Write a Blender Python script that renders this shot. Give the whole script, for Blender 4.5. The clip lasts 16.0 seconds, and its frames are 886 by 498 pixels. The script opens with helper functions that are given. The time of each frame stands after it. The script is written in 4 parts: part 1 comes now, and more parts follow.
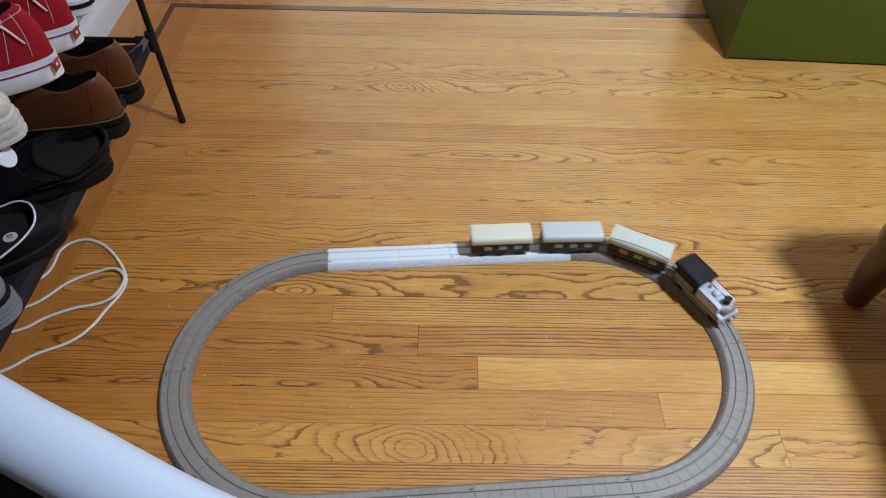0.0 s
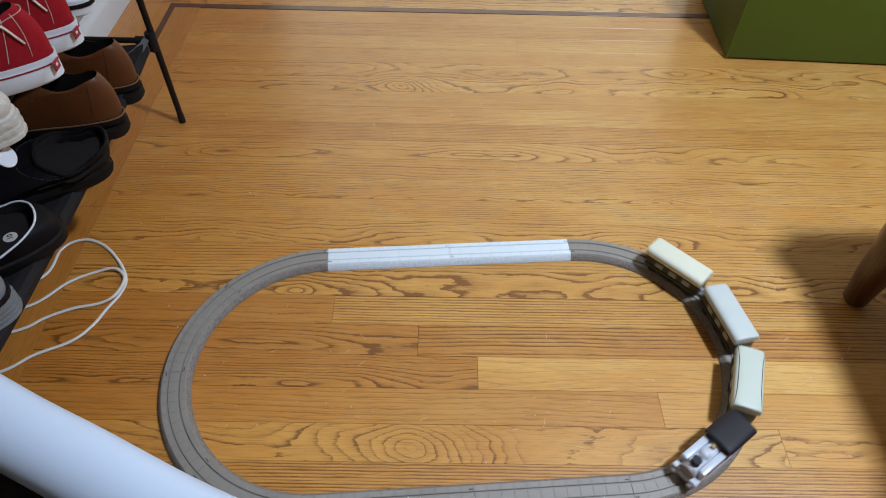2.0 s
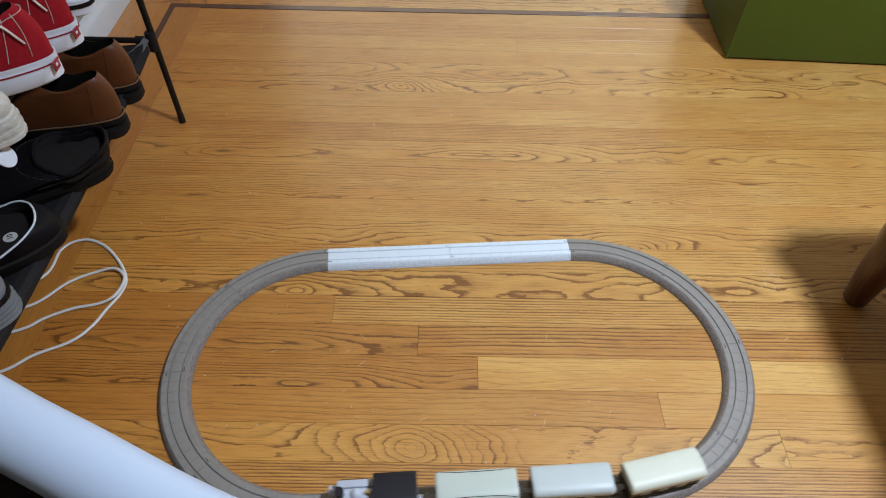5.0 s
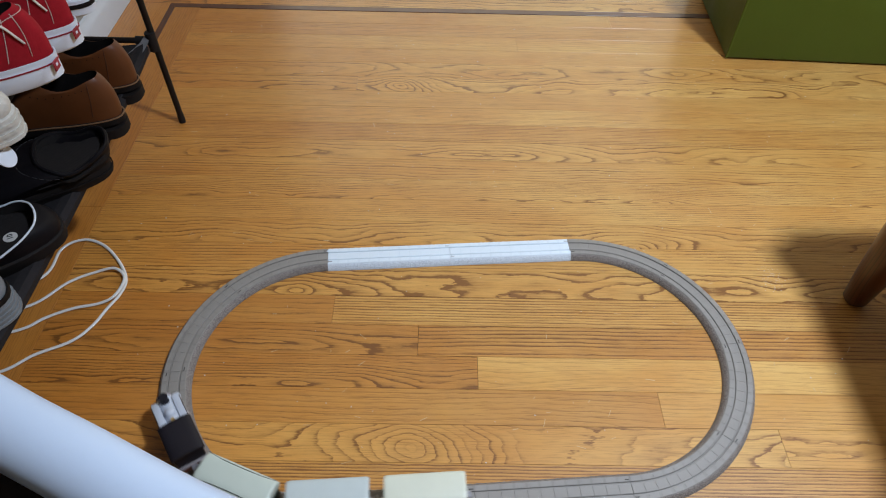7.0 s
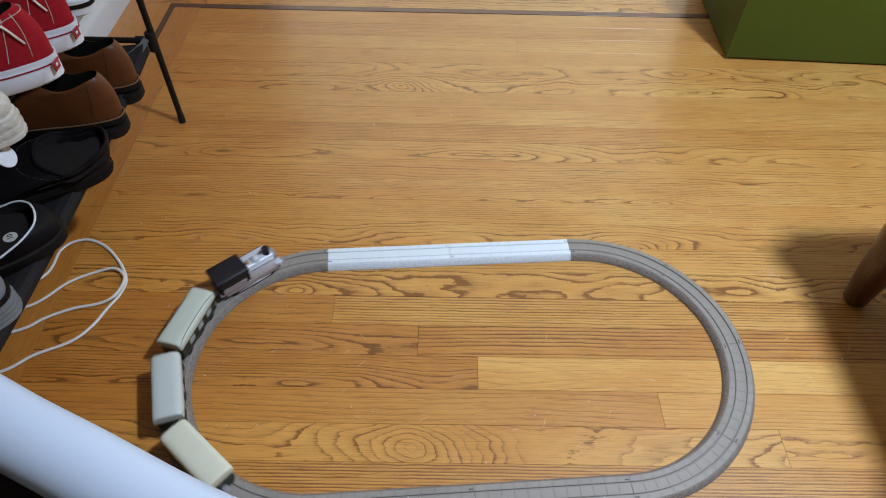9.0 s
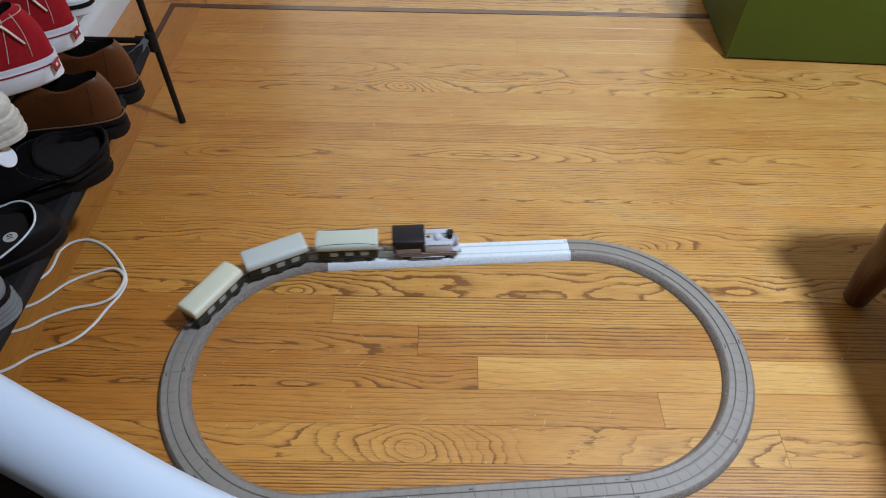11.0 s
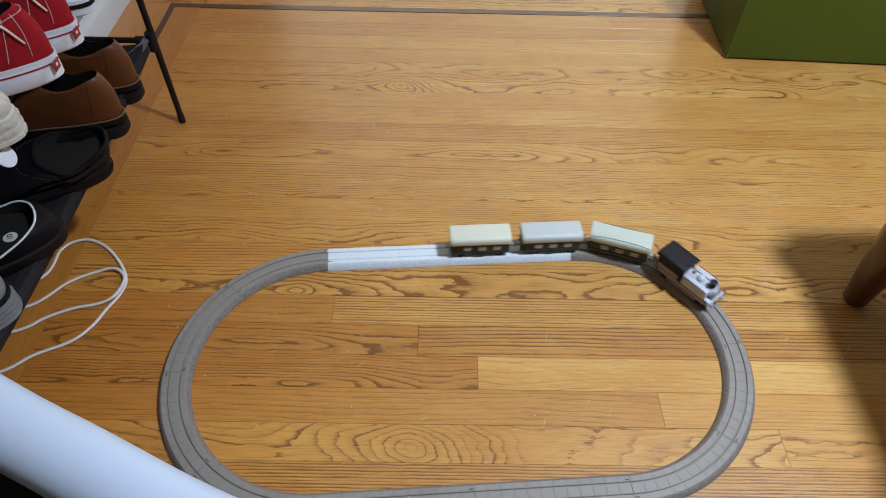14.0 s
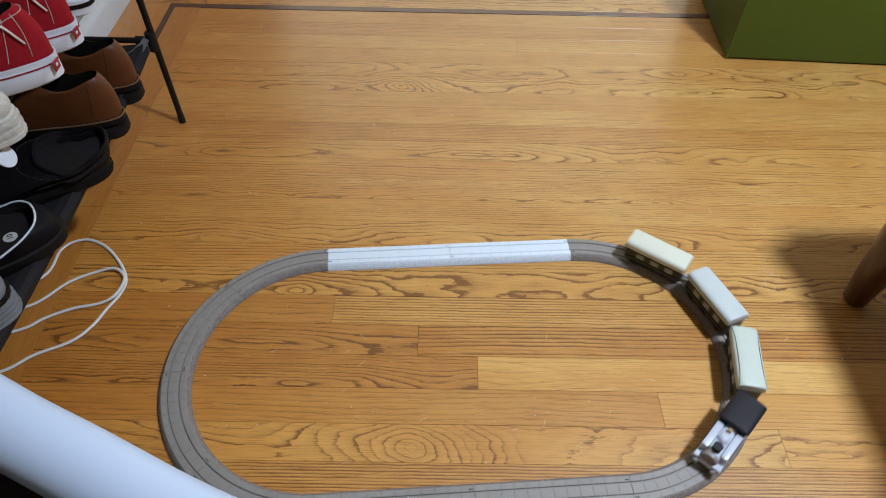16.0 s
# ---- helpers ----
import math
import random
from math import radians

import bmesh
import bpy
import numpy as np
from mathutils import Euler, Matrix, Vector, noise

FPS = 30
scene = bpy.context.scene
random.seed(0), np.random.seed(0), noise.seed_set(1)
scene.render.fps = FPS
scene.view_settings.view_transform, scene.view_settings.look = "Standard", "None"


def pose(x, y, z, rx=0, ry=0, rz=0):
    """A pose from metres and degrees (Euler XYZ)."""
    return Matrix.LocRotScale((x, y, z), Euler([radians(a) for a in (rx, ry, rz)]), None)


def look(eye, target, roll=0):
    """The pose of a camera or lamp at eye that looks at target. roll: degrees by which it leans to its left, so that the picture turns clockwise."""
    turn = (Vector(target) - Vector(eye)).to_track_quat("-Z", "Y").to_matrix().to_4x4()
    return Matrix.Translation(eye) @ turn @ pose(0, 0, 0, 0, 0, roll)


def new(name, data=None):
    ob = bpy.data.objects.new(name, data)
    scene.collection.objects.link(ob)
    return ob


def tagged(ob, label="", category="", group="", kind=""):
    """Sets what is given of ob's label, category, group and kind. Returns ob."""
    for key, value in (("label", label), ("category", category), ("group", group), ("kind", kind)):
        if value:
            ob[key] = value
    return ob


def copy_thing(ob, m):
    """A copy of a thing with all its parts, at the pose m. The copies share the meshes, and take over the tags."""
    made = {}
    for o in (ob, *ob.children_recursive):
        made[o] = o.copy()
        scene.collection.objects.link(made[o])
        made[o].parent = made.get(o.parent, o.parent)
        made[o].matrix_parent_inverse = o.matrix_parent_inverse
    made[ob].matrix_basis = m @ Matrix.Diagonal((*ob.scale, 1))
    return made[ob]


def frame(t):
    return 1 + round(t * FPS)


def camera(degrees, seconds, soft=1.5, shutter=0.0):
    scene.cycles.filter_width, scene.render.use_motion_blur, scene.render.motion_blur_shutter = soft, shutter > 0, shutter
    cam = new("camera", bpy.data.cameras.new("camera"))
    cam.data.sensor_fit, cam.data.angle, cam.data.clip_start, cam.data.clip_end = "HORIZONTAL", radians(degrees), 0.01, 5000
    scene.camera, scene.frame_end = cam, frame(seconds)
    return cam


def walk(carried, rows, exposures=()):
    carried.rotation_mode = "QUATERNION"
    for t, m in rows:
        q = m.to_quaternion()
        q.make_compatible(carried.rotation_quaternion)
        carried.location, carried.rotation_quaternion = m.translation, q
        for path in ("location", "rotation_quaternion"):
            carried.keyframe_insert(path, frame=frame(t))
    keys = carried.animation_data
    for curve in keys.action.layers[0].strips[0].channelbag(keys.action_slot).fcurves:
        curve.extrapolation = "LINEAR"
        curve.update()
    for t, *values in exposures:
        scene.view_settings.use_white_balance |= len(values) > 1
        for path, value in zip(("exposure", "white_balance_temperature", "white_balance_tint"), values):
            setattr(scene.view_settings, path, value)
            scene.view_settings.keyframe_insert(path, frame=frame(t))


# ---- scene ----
cam = camera(67.39, 16.0, 1.1, 0.9)
EYE, AIM = (-0.040, -0.563, 0.904), (-0.031, 0.100, 0.155)
walk(cam, [(0.0, look(EYE, AIM, 1.58)), (16.0, look(EYE, AIM, 1.58))], [(0.0, 0.0), (16.0, 0.0)])

# ---- light: one warm ceiling lamp over the room ----
world = bpy.data.worlds.new("world")
scene.world = world
world.use_nodes = True
world.node_tree.nodes["Background"].inputs[0].default_value = (0.9, 0.95, 1.0, 1)
world.node_tree.nodes["Background"].inputs[1].default_value = 0.05
LAMP = (1.03, -0.21, 2.18)
lamp_data = bpy.data.lights.new("lamp_light", "AREA")
lamp_data.shape, lamp_data.size, lamp_data.energy = "DISK", 0.21, 58
lamp_data.color = (0.87, 1.0, 1.20)
lamp_light = new("lamp_light", lamp_data)
lamp_light.matrix_world = pose(*LAMP)
# soft light in an unseen north window, added for the floor's pale sheen
sheen_data = bpy.data.lights.new("added_window_light", "AREA")
sheen_data.shape, sheen_data.size, sheen_data.size_y, sheen_data.energy = "RECTANGLE", 2.90, 2.00, 22
sheen_data.color = (1.0, 0.95, 0.80)
sheen_light = new("added_window_light", sheen_data)
sheen_light.matrix_world = pose(0.65, 2.345, 1.12, -90)


# ---- materials ----
class Net:
    """Short hand for building a node material."""

    def __init__(self, name):
        self.mat = bpy.data.materials.new(name)
        self.mat.use_nodes = True
        self.tree = self.mat.node_tree
        self.bsdf = self.tree.nodes["Principled BSDF"]

    def put(self, socket, value):
        if isinstance(value, bpy.types.NodeSocket):
            self.tree.links.new(value, socket)
        elif isinstance(value, tuple) and len(value) == 3 and socket.type == "RGBA":
            socket.default_value = (*value, 1)
        else:
            socket.default_value = value

    def set(self, **kw):
        for k, v in kw.items():
            self.put(self.bsdf.inputs[k.replace("_", " ")], v)
        return self

    def math(self, op, a, b=0.0, c=0.0):
        n = self.tree.nodes.new("ShaderNodeMath")
        n.operation = op
        for i, v in enumerate((a, b, c)):
            self.put(n.inputs[i], v)
        return n.outputs[0]

    def coords(self, kind="Object"):
        return self.tree.nodes.new("ShaderNodeTexCoord").outputs[kind]

    def sep(self, v):
        n = self.tree.nodes.new("ShaderNodeSeparateXYZ")
        self.put(n.inputs[0], v)
        return n.outputs

    def xyz(self, x, y, z):
        n = self.tree.nodes.new("ShaderNodeCombineXYZ")
        for i, v in enumerate((x, y, z)):
            self.put(n.inputs[i], v)
        return n.outputs[0]

    def noise(self, v, scale, detail=3.0, rough=0.55):
        n = self.tree.nodes.new("ShaderNodeTexNoise")
        self.put(n.inputs["Vector"], v)
        n.inputs["Scale"].default_value, n.inputs["Detail"].default_value, n.inputs["Roughness"].default_value = scale, detail, rough
        return n.outputs["Fac"]

    def voronoi(self, v, scale):
        n = self.tree.nodes.new("ShaderNodeTexVoronoi")
        self.put(n.inputs["Vector"], v)
        n.inputs["Scale"].default_value = scale
        return n.outputs["Distance"]

    def ramp(self, fac, *stops):
        n = self.tree.nodes.new("ShaderNodeValToRGB")
        self.put(n.inputs[0], fac)
        e = n.color_ramp.elements
        while len(e) < len(stops):
            e.new(0.5)
        for el, (p, c) in zip(e, stops):
            el.position = p
            el.color = (*c, 1) if isinstance(c, tuple) else (c, c, c, 1)
        return n.outputs[0]

    def mix(self, fac, a, b, blend="MIX"):
        n = self.tree.nodes.new("ShaderNodeMix")
        n.data_type, n.blend_type = "RGBA", blend
        self.put(n.inputs[0], fac)
        self.put(n.inputs[6], a)
        self.put(n.inputs[7], b)
        return n.outputs[2]

    def info(self, kind):
        return self.tree.nodes.new("ShaderNodeObjectInfo").outputs[kind]

    def bump(self, height, strength=0.3, distance=0.001):
        n = self.tree.nodes.new("ShaderNodeBump")
        n.inputs["Strength"].default_value, n.inputs["Distance"].default_value = strength, distance
        self.put(n.inputs["Height"], height)
        self.put(self.bsdf.inputs["Normal"], n.outputs[0])
        return self


def oak(name, light, dark, warm):
    """Flat-sawn oak: growth rings round a heart that leans along the board, pores along the grain."""
    n = Net(name)
    x, y, z = n.sep(n.coords())
    rnd = n.info("Random")
    r2 = n.math("FRACT", n.math("MULTIPLY", rnd, 17.31))
    seed = n.math("MULTIPLY", rnd, 91.0)
    slow = n.noise(n.xyz(n.math("MULTIPLY", x, 2.2), n.math("MULTIPLY", y, 6.0), seed), 1.0, 2.0)
    fine = n.noise(n.xyz(n.math("MULTIPLY", x, 26.0), n.math("MULTIPLY", y, 95.0), seed), 1.0, 3.0)
    # the board's own colour: lightness, how far from the tree's heart it was cut, redness; alpha: strength of the grain
    tone, cut, red = n.sep(n.info("Color"))
    bold = n.info("Alpha")
    # where the heart comes nearest to the face, and how steeply it leans
    spot = n.tree.nodes.new("ShaderNodeAttribute")
    spot.attribute_type, spot.attribute_name = "OBJECT", "heart"
    hx, hy, lean = n.sep(spot.outputs["Vector"])
    yc = n.math("SUBTRACT", n.math("ADD", y, n.math("MULTIPLY_ADD", cut, 0.15, n.math("MULTIPLY", n.math("SUBTRACT", r2, 0.5), 0.012))), hy)
    wave = n.math("MULTIPLY", n.math("SUBTRACT", slow, 0.44), n.math("MULTIPLY_ADD", cut, -0.06, 0.14))
    rise = n.math("MULTIPLY", n.math("TANH", n.math("MULTIPLY", n.math("SUBTRACT", x, hx), 9.0)), n.math("MULTIPLY", lean, 0.111))
    zc = n.math("ADD", rise, wave)
    rr = n.math("SQRT", n.math("ADD", n.math("MULTIPLY", yc, yc), n.math("MULTIPLY", zc, zc)))
    rough_edge = n.noise(n.xyz(n.math("MULTIPLY", x, 120.0), n.math("MULTIPLY", y, 420.0), seed), 1.0, 2.0)
    skew = n.math("MULTIPLY", n.math("SUBTRACT", n.math("FRACT", n.math("MULTIPLY", rnd, 71.3)), 0.5), 1.8)
    skew = n.math("MULTIPLY", skew, n.math("MAXIMUM", n.math("MULTIPLY_ADD", lean, -2.4, 1.0), 0.12))
    rr = n.math("MULTIPLY_ADD", y, skew, rr)
    bow = n.noise(n.xyz(n.math("MULTIPLY", x, 11.0), n.math("MULTIPLY", y, 22.0), seed), 1.0, 2.0)
    calm = n.math("MULTIPLY_ADD", cut, -0.85, 1.0)
    rr = n.math("MULTIPLY_ADD", bow, n.math("MULTIPLY", calm, 0.012), rr)
    rr = n.math("ADD", rr, n.math("MULTIPLY_ADD", fine, n.math("MULTIPLY", calm, 0.0060), n.math("MULTIPLY", rough_edge, 0.0014)))
    # rings crowd together far from the heart
    spacing = n.math("MULTIPLY_ADD", n.math("FRACT", n.math("MULTIPLY", rnd, 33.7)), 60.0, 95.0)
    spacing = n.math("MULTIPLY", spacing, n.math("MULTIPLY_ADD", cut, 0.25, 1.0))
    ring = n.math("FRACT", n.math("MULTIPLY", rr, spacing))
    band = n.ramp(ring, (0.0, 0.0), (0.06, 1.0), (0.15, 0.70), (0.30, 0.20), (0.7, 0.0))
    year = n.noise(n.xyz(n.math("MULTIPLY", rr, 105.0), 0.0, seed), 1.0, 1.0)
    band = n.math("MULTIPLY", band, n.ramp(year, (0.34, 0.22), (0.56, 1.0)))
    pore = n.noise(n.xyz(n.math("MULTIPLY", x, 20.0), n.math("MULTIPLY", y, 620.0), seed), 1.0, 3.0)
    pore = n.ramp(pore, (0.44, 0.0), (0.60, 1.0))
    patch = n.noise(n.xyz(n.math("MULTIPLY", x, 3.5), n.math("MULTIPLY", y, 14.0), seed), 1.0, 3.0)
    blot = n.noise(n.xyz(n.math("MULTIPLY", x, 9.0), n.math("MULTIPLY", y, 24.0), n.math("ADD", seed, 5.0)), 1.0, 3.0)
    strong = n.math("MULTIPLY", band, n.ramp(blot, (0.34, 0.38), (0.56, 1.0)))
    fac = n.math("MULTIPLY", strong, n.math("MULTIPLY_ADD", pore, 0.40, 0.60))
    fac = n.math("MULTIPLY", n.math("ADD", n.math("MULTIPLY", fac, 2.6), n.math("MULTIPLY", pore, 0.17)), bold)
    ground = n.mix(n.ramp(patch, (0.3, 0.0), (0.70, 1.0)), light, warm)
    ground = n.mix(1.0, ground, n.ramp(red, (0.0, (1.0, 1.0, 1.0)), (1.0, (0.93, 0.76, 0.60))), "MULTIPLY")
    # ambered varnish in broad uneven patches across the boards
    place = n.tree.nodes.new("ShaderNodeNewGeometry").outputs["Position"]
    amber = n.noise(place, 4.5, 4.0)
    # tints light into the colour: redder dim left, paler lamp sheen at right
    light_tint = n.math("MULTIPLY_ADD", n.math("SUBTRACT", amber, 0.5), 0.9, n.sep(place)[0])
    ground = n.mix(1.0, ground, n.ramp(n.math("ADD", light_tint, 0.70), (0.0, (1.0, 0.80, 0.60)), (0.42, (1.0, 0.91, 0.81)), (0.95, (0.97, 1.0, 1.13))), "MULTIPLY")
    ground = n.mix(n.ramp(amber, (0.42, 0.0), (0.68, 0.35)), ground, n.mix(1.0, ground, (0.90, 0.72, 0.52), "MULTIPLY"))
    flecks = n.noise(n.xyz(n.math("MULTIPLY", x, 26.0), n.math("MULTIPLY", y, 760.0), seed), 1.0, 2.0)
    fac = n.math("MULTIPLY", fac, n.ramp(flecks, (0.34, 0.70), (0.52, 1.0)))
    fac = n.math("MAXIMUM", fac, n.ramp(flecks, (0.52, 0.0), (0.66, 0.42)))
    fac = n.math("MINIMUM", fac, 0.92)
    col = n.mix(fac, ground, dark)
    col = n.mix(1.0, col, n.ramp(tone, (0.0, (0.55, 0.50, 0.46)), (0.5, (0.84, 0.82, 0.79)), (1.0, (1.0, 1.0, 1.0))), "MULTIPLY")
    worn = n.noise(n.coords("Object"), 30.0, 4.0)
    n.set(Base_Color=col, Roughness=n.ramp(worn, (0.3, 0.38), (0.7, 0.52)), Coat_Weight=0.7, Coat_Roughness=0.22)
    n.bump(n.math("MULTIPLY_ADD", fac, -0.5, n.math("MULTIPLY", worn, 0.25)), 0.2, 0.0005)
    return n.mat


def plain(name, colour, rough=0.5, scale=60.0, vary=0.18, metal=0.0, bump=0.15, distance=0.0005, grime=0.25, **more):
    """A surface with grain and faint stains at two scales."""
    n = Net(name)
    v = n.coords()
    grain, stain = n.noise(v, scale * 6, 3.0), n.noise(v, scale * 0.35, 4.0)
    low = tuple(c * (1 - vary) for c in colour)
    col = n.mix(n.ramp(stain, (0.35, 0.0), (0.7, 1.0)), low, colour)
    col = n.mix(n.math("MULTIPLY", grain, vary * 0.6), col, tuple(c * 0.7 for c in colour))
    n.set(Base_Color=col, Metallic=metal, Roughness=n.ramp(stain, (0.3, max(rough - 0.08, 0.05)), (0.7, min(rough + grime * 0.4, 1.0))), **more)
    n.bump(grain, bump, distance)
    return n.mat


def cloth(name, colour, weave=900.0, rough=0.9):
    n = Net(name)
    v = n.coords()
    x, y, z = n.sep(v)
    w = n.math("MULTIPLY", n.math("SINE", n.math("MULTIPLY", n.math("ADD", x, z), weave * 3)), n.math("SINE", n.math("MULTIPLY", n.math("ADD", y, z), weave * 3)))
    fuzz = n.noise(v, 120.0, 4.0)
    col = n.mix(n.ramp(fuzz, (0.3, 0.0), (0.75, 1.0)), tuple(c * 0.78 for c in colour), colour)
    n.set(Base_Color=col, Roughness=rough, Sheen_Weight=0.0, Specular_IOR_Level=0.25)
    n.bump(n.math("MULTIPLY_ADD", w, 0.4, fuzz), 0.35, 0.0006)
    return n.mat


def ballast(name, colour, dark, relief=0.5):
    n = Net(name)
    v = n.coords()
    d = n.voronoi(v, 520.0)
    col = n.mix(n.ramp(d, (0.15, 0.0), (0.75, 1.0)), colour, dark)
    n.set(Base_Color=col, Roughness=0.6)
    n.bump(d, relief, -0.0015)
    return n.mat


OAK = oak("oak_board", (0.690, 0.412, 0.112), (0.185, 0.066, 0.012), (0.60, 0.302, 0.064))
WALNUT = oak("walnut_inlay", (0.13, 0.040, 0.016), (0.05, 0.018, 0.010), (0.10, 0.030, 0.012))
SUBFLOOR = plain("subfloor", (0.06, 0.03, 0.015), 0.9)
WALL = plain("wall_paint", (0.34, 0.33, 0.31), 0.85, 8.0, 0.06)
CEILING = plain("ceiling_paint", (0.78, 0.78, 0.77), 0.9, 8.0, 0.04)
SHADE = plain("grey_shade_metal", (0.12, 0.12, 0.12), 0.5)
TRIM = plain("trim_paint", (0.67, 0.74, 0.85), 0.4, 20.0, 0.08)
GREY_TRACK = plain("grey_track_plastic", (0.258, 0.240, 0.218), 0.42, 40.0, 0.14, bump=0.1)
GREY_TIE = plain("grey_tie_plastic", (0.285, 0.265, 0.242), 0.45, 40.0, 0.14, bump=0.1)
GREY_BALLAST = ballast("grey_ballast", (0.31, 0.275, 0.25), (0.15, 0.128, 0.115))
GREY_SLOT = plain("grey_slot_shadow", (0.05, 0.045, 0.04), 0.7)
WHITE_SLOT = plain("grey_slot", (0.30, 0.30, 0.32), 0.7)
WHITE_TRACK = plain("white_track_plastic", (0.68, 0.76, 0.83), 0.4, 40.0, 0.06, bump=0.1)
WHITE_TIE = plain("white_tie_plastic", (0.71, 0.79, 0.86), 0.42, 40.0, 0.05, bump=0.1)
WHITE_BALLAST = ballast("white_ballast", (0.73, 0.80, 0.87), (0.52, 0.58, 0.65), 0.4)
GREEN_VINYL = plain("green_vinyl", (0.064, 0.099, 0.001), 0.6, 30.0, 0.12, bump=0.25)
STOOL_WOOD = oak("dark_stained_wood", (0.11, 0.032, 0.012), (0.04, 0.012, 0.005), (0.085, 0.024, 0.009))
BLACK_METAL = plain("black_tube", (0.010, 0.008, 0.008), 0.5, 50.0, 0.2, Specular_IOR_Level=0.25)
BLACK_PLASTIC = plain("black_plastic", (0.012, 0.011, 0.012), 0.6, 60.0, 0.2, Specular_IOR_Level=0.25)
GREY_FABRIC = cloth("dark_shelf_fabric", (0.011, 0.010, 0.012), 700.0)
# the shelf's cloth again, its colour lightened where light falls on the corner
STRAP = cloth("lit_strap_fabric", (0.17, 0.17, 0.18), 900.0)
HEM = cloth("grey_hem_fabric", (0.020, 0.018, 0.020), 900.0)
CABLE_WHITE = plain("white_cable", (0.72, 0.71, 0.69), 0.45, 30.0, 0.08)
WHITE_FRAME = plain("white_frame_paint", (0.52, 0.63, 0.80), 0.38, 12.0, 0.05)
DARK_SEAT = cloth("dark_seat_fabric", (0.022, 0.018, 0.022), 500.0)


def build(name, bm, material, smooth=True):
    me = bpy.data.meshes.new(name)
    bmesh.ops.recalc_face_normals(bm, faces=bm.faces)
    bm.to_mesh(me)
    bm.free()
    for m in material if isinstance(material, (list, tuple)) else [material]:
        me.materials.append(m)
    if smooth:
        for p in me.polygons:
            p.use_smooth = True
        me.set_sharp_from_angle(angle=radians(38))
    return me


def part(name, bm, material, parent, label="", m=None):
    ob = new(name, bm if isinstance(bm, bpy.types.Mesh) else build(name, bm, material))
    ob.parent = parent
    if m is not None:
        ob.matrix_basis = m
    return tagged(ob, label)


def thing(name, m, label, category, group="", kind=""):
    ob = new(name)
    ob.empty_display_size = 0.02
    ob.matrix_basis = m
    return tagged(ob, label, category, group, kind)


def box(sx, sy, sz, bevel=0.0, segs=2, at=(0, 0, 0), bm=None):
    """A box of that size centred at `at`, with rounded edges."""
    b = bmesh.new()
    bmesh.ops.create_cube(b, size=1.0, matrix=Matrix.Translation(at) @ Matrix.Diagonal((sx, sy, sz, 1)))
    if bevel:
        bmesh.ops.bevel(b, geom=b.edges[:], offset=bevel, segments=segs, affect="EDGES", profile=0.5)
    return merge(bm, b)


def merge(bm, b):
    if bm is None:
        return b
    tmp = bpy.data.meshes.new("tmp")
    b.to_mesh(tmp)
    b.free()
    bm.from_mesh(tmp)
    bpy.data.meshes.remove(tmp)
    return bm


def cyl(r1, r2, a, b, segs=20, bm=None):
    """A tapered round bar from a to b."""
    a, b = Vector(a), Vector(b)
    out = bmesh.new()
    m = Matrix.Translation((a + b) / 2) @ (b - a).to_track_quat("Z", "Y").to_matrix().to_4x4()
    bmesh.ops.create_cone(out, cap_ends=True, segments=segs, radius1=r1, radius2=r2, depth=(b - a).length, matrix=m)
    return merge(bm, out)


def loft(rings, closed=True, caps=True):
    """A skin through rings of points, each ring a closed loop."""
    bm = bmesh.new()
    vs = [[bm.verts.new(p) for p in r] for r in rings]
    n = len(rings[0])
    for a, b in zip(vs, vs[1:]):
        for i in range(n if closed else n - 1):
            j = (i + 1) % n
            bm.faces.new((a[i], a[j], b[j], b[i]))
    if caps:
        bm.faces.new(vs[0][::-1])
        bm.faces.new(vs[-1])
    return bm


def tube(points, radius, segs=10, flat=1.0, steps=8, loop=False):
    """A round or flattened tube along a smooth line through points."""
    pts = [Vector(p) for p in points]
    line = []
    n = len(pts)
    for i in range(n if loop else n - 1):
        p0, p1 = pts[(i - 1) % n if loop else max(i - 1, 0)], pts[i]
        p2, p3 = pts[(i + 1) % n], pts[(i + 2) % n if loop else min(i + 2, n - 1)]
        for k in range(steps):
            t = k / steps
            line.append(0.5 * (2 * p1 + (p2 - p0) * t + (2 * p0 - 5 * p1 + 4 * p2 - p3) * t * t + (3 * p1 - p0 - 3 * p2 + p3) * t ** 3))
    if not loop:
        line.append(pts[-1])
    rings = []
    for i, p in enumerate(line):
        a = line[(i - 1) % len(line)] if loop or i else line[0]
        b = line[(i + 1) % len(line)] if loop or i < len(line) - 1 else line[-1]
        d = (b - a).normalized()
        side = d.cross(Vector((0, 0, 1)))
        side = side.normalized() if side.length > 1e-3 else Vector((1, 0, 0))
        up = side.cross(d).normalized()
        rings.append([p + side * radius * math.cos(q) + up * radius * flat * math.sin(q) for q in (2 * math.pi * k / segs for k in range(segs))])
    if loop:
        rings.append(rings[0])
        bm = loft(rings, True, False)
        bmesh.ops.remove_doubles(bm, verts=bm.verts, dist=1e-6)
        return bm
    return loft(rings)


# ---- the room ----
ROW0, PITCH = 0.0689, 0.0590
LEFT_END, WALL_X = -0.676, -0.886
ROOM = (WALL_X, 2.30, -2.20, 2.30)
HEIGHT = 2.42


def slab(name, sx, sy, sz, at, material, label, category):
    ob = new(name, build(name, box(sx, sy, sz), material, False))
    ob.location = at
    return tagged(ob, label, category, "", "structure")


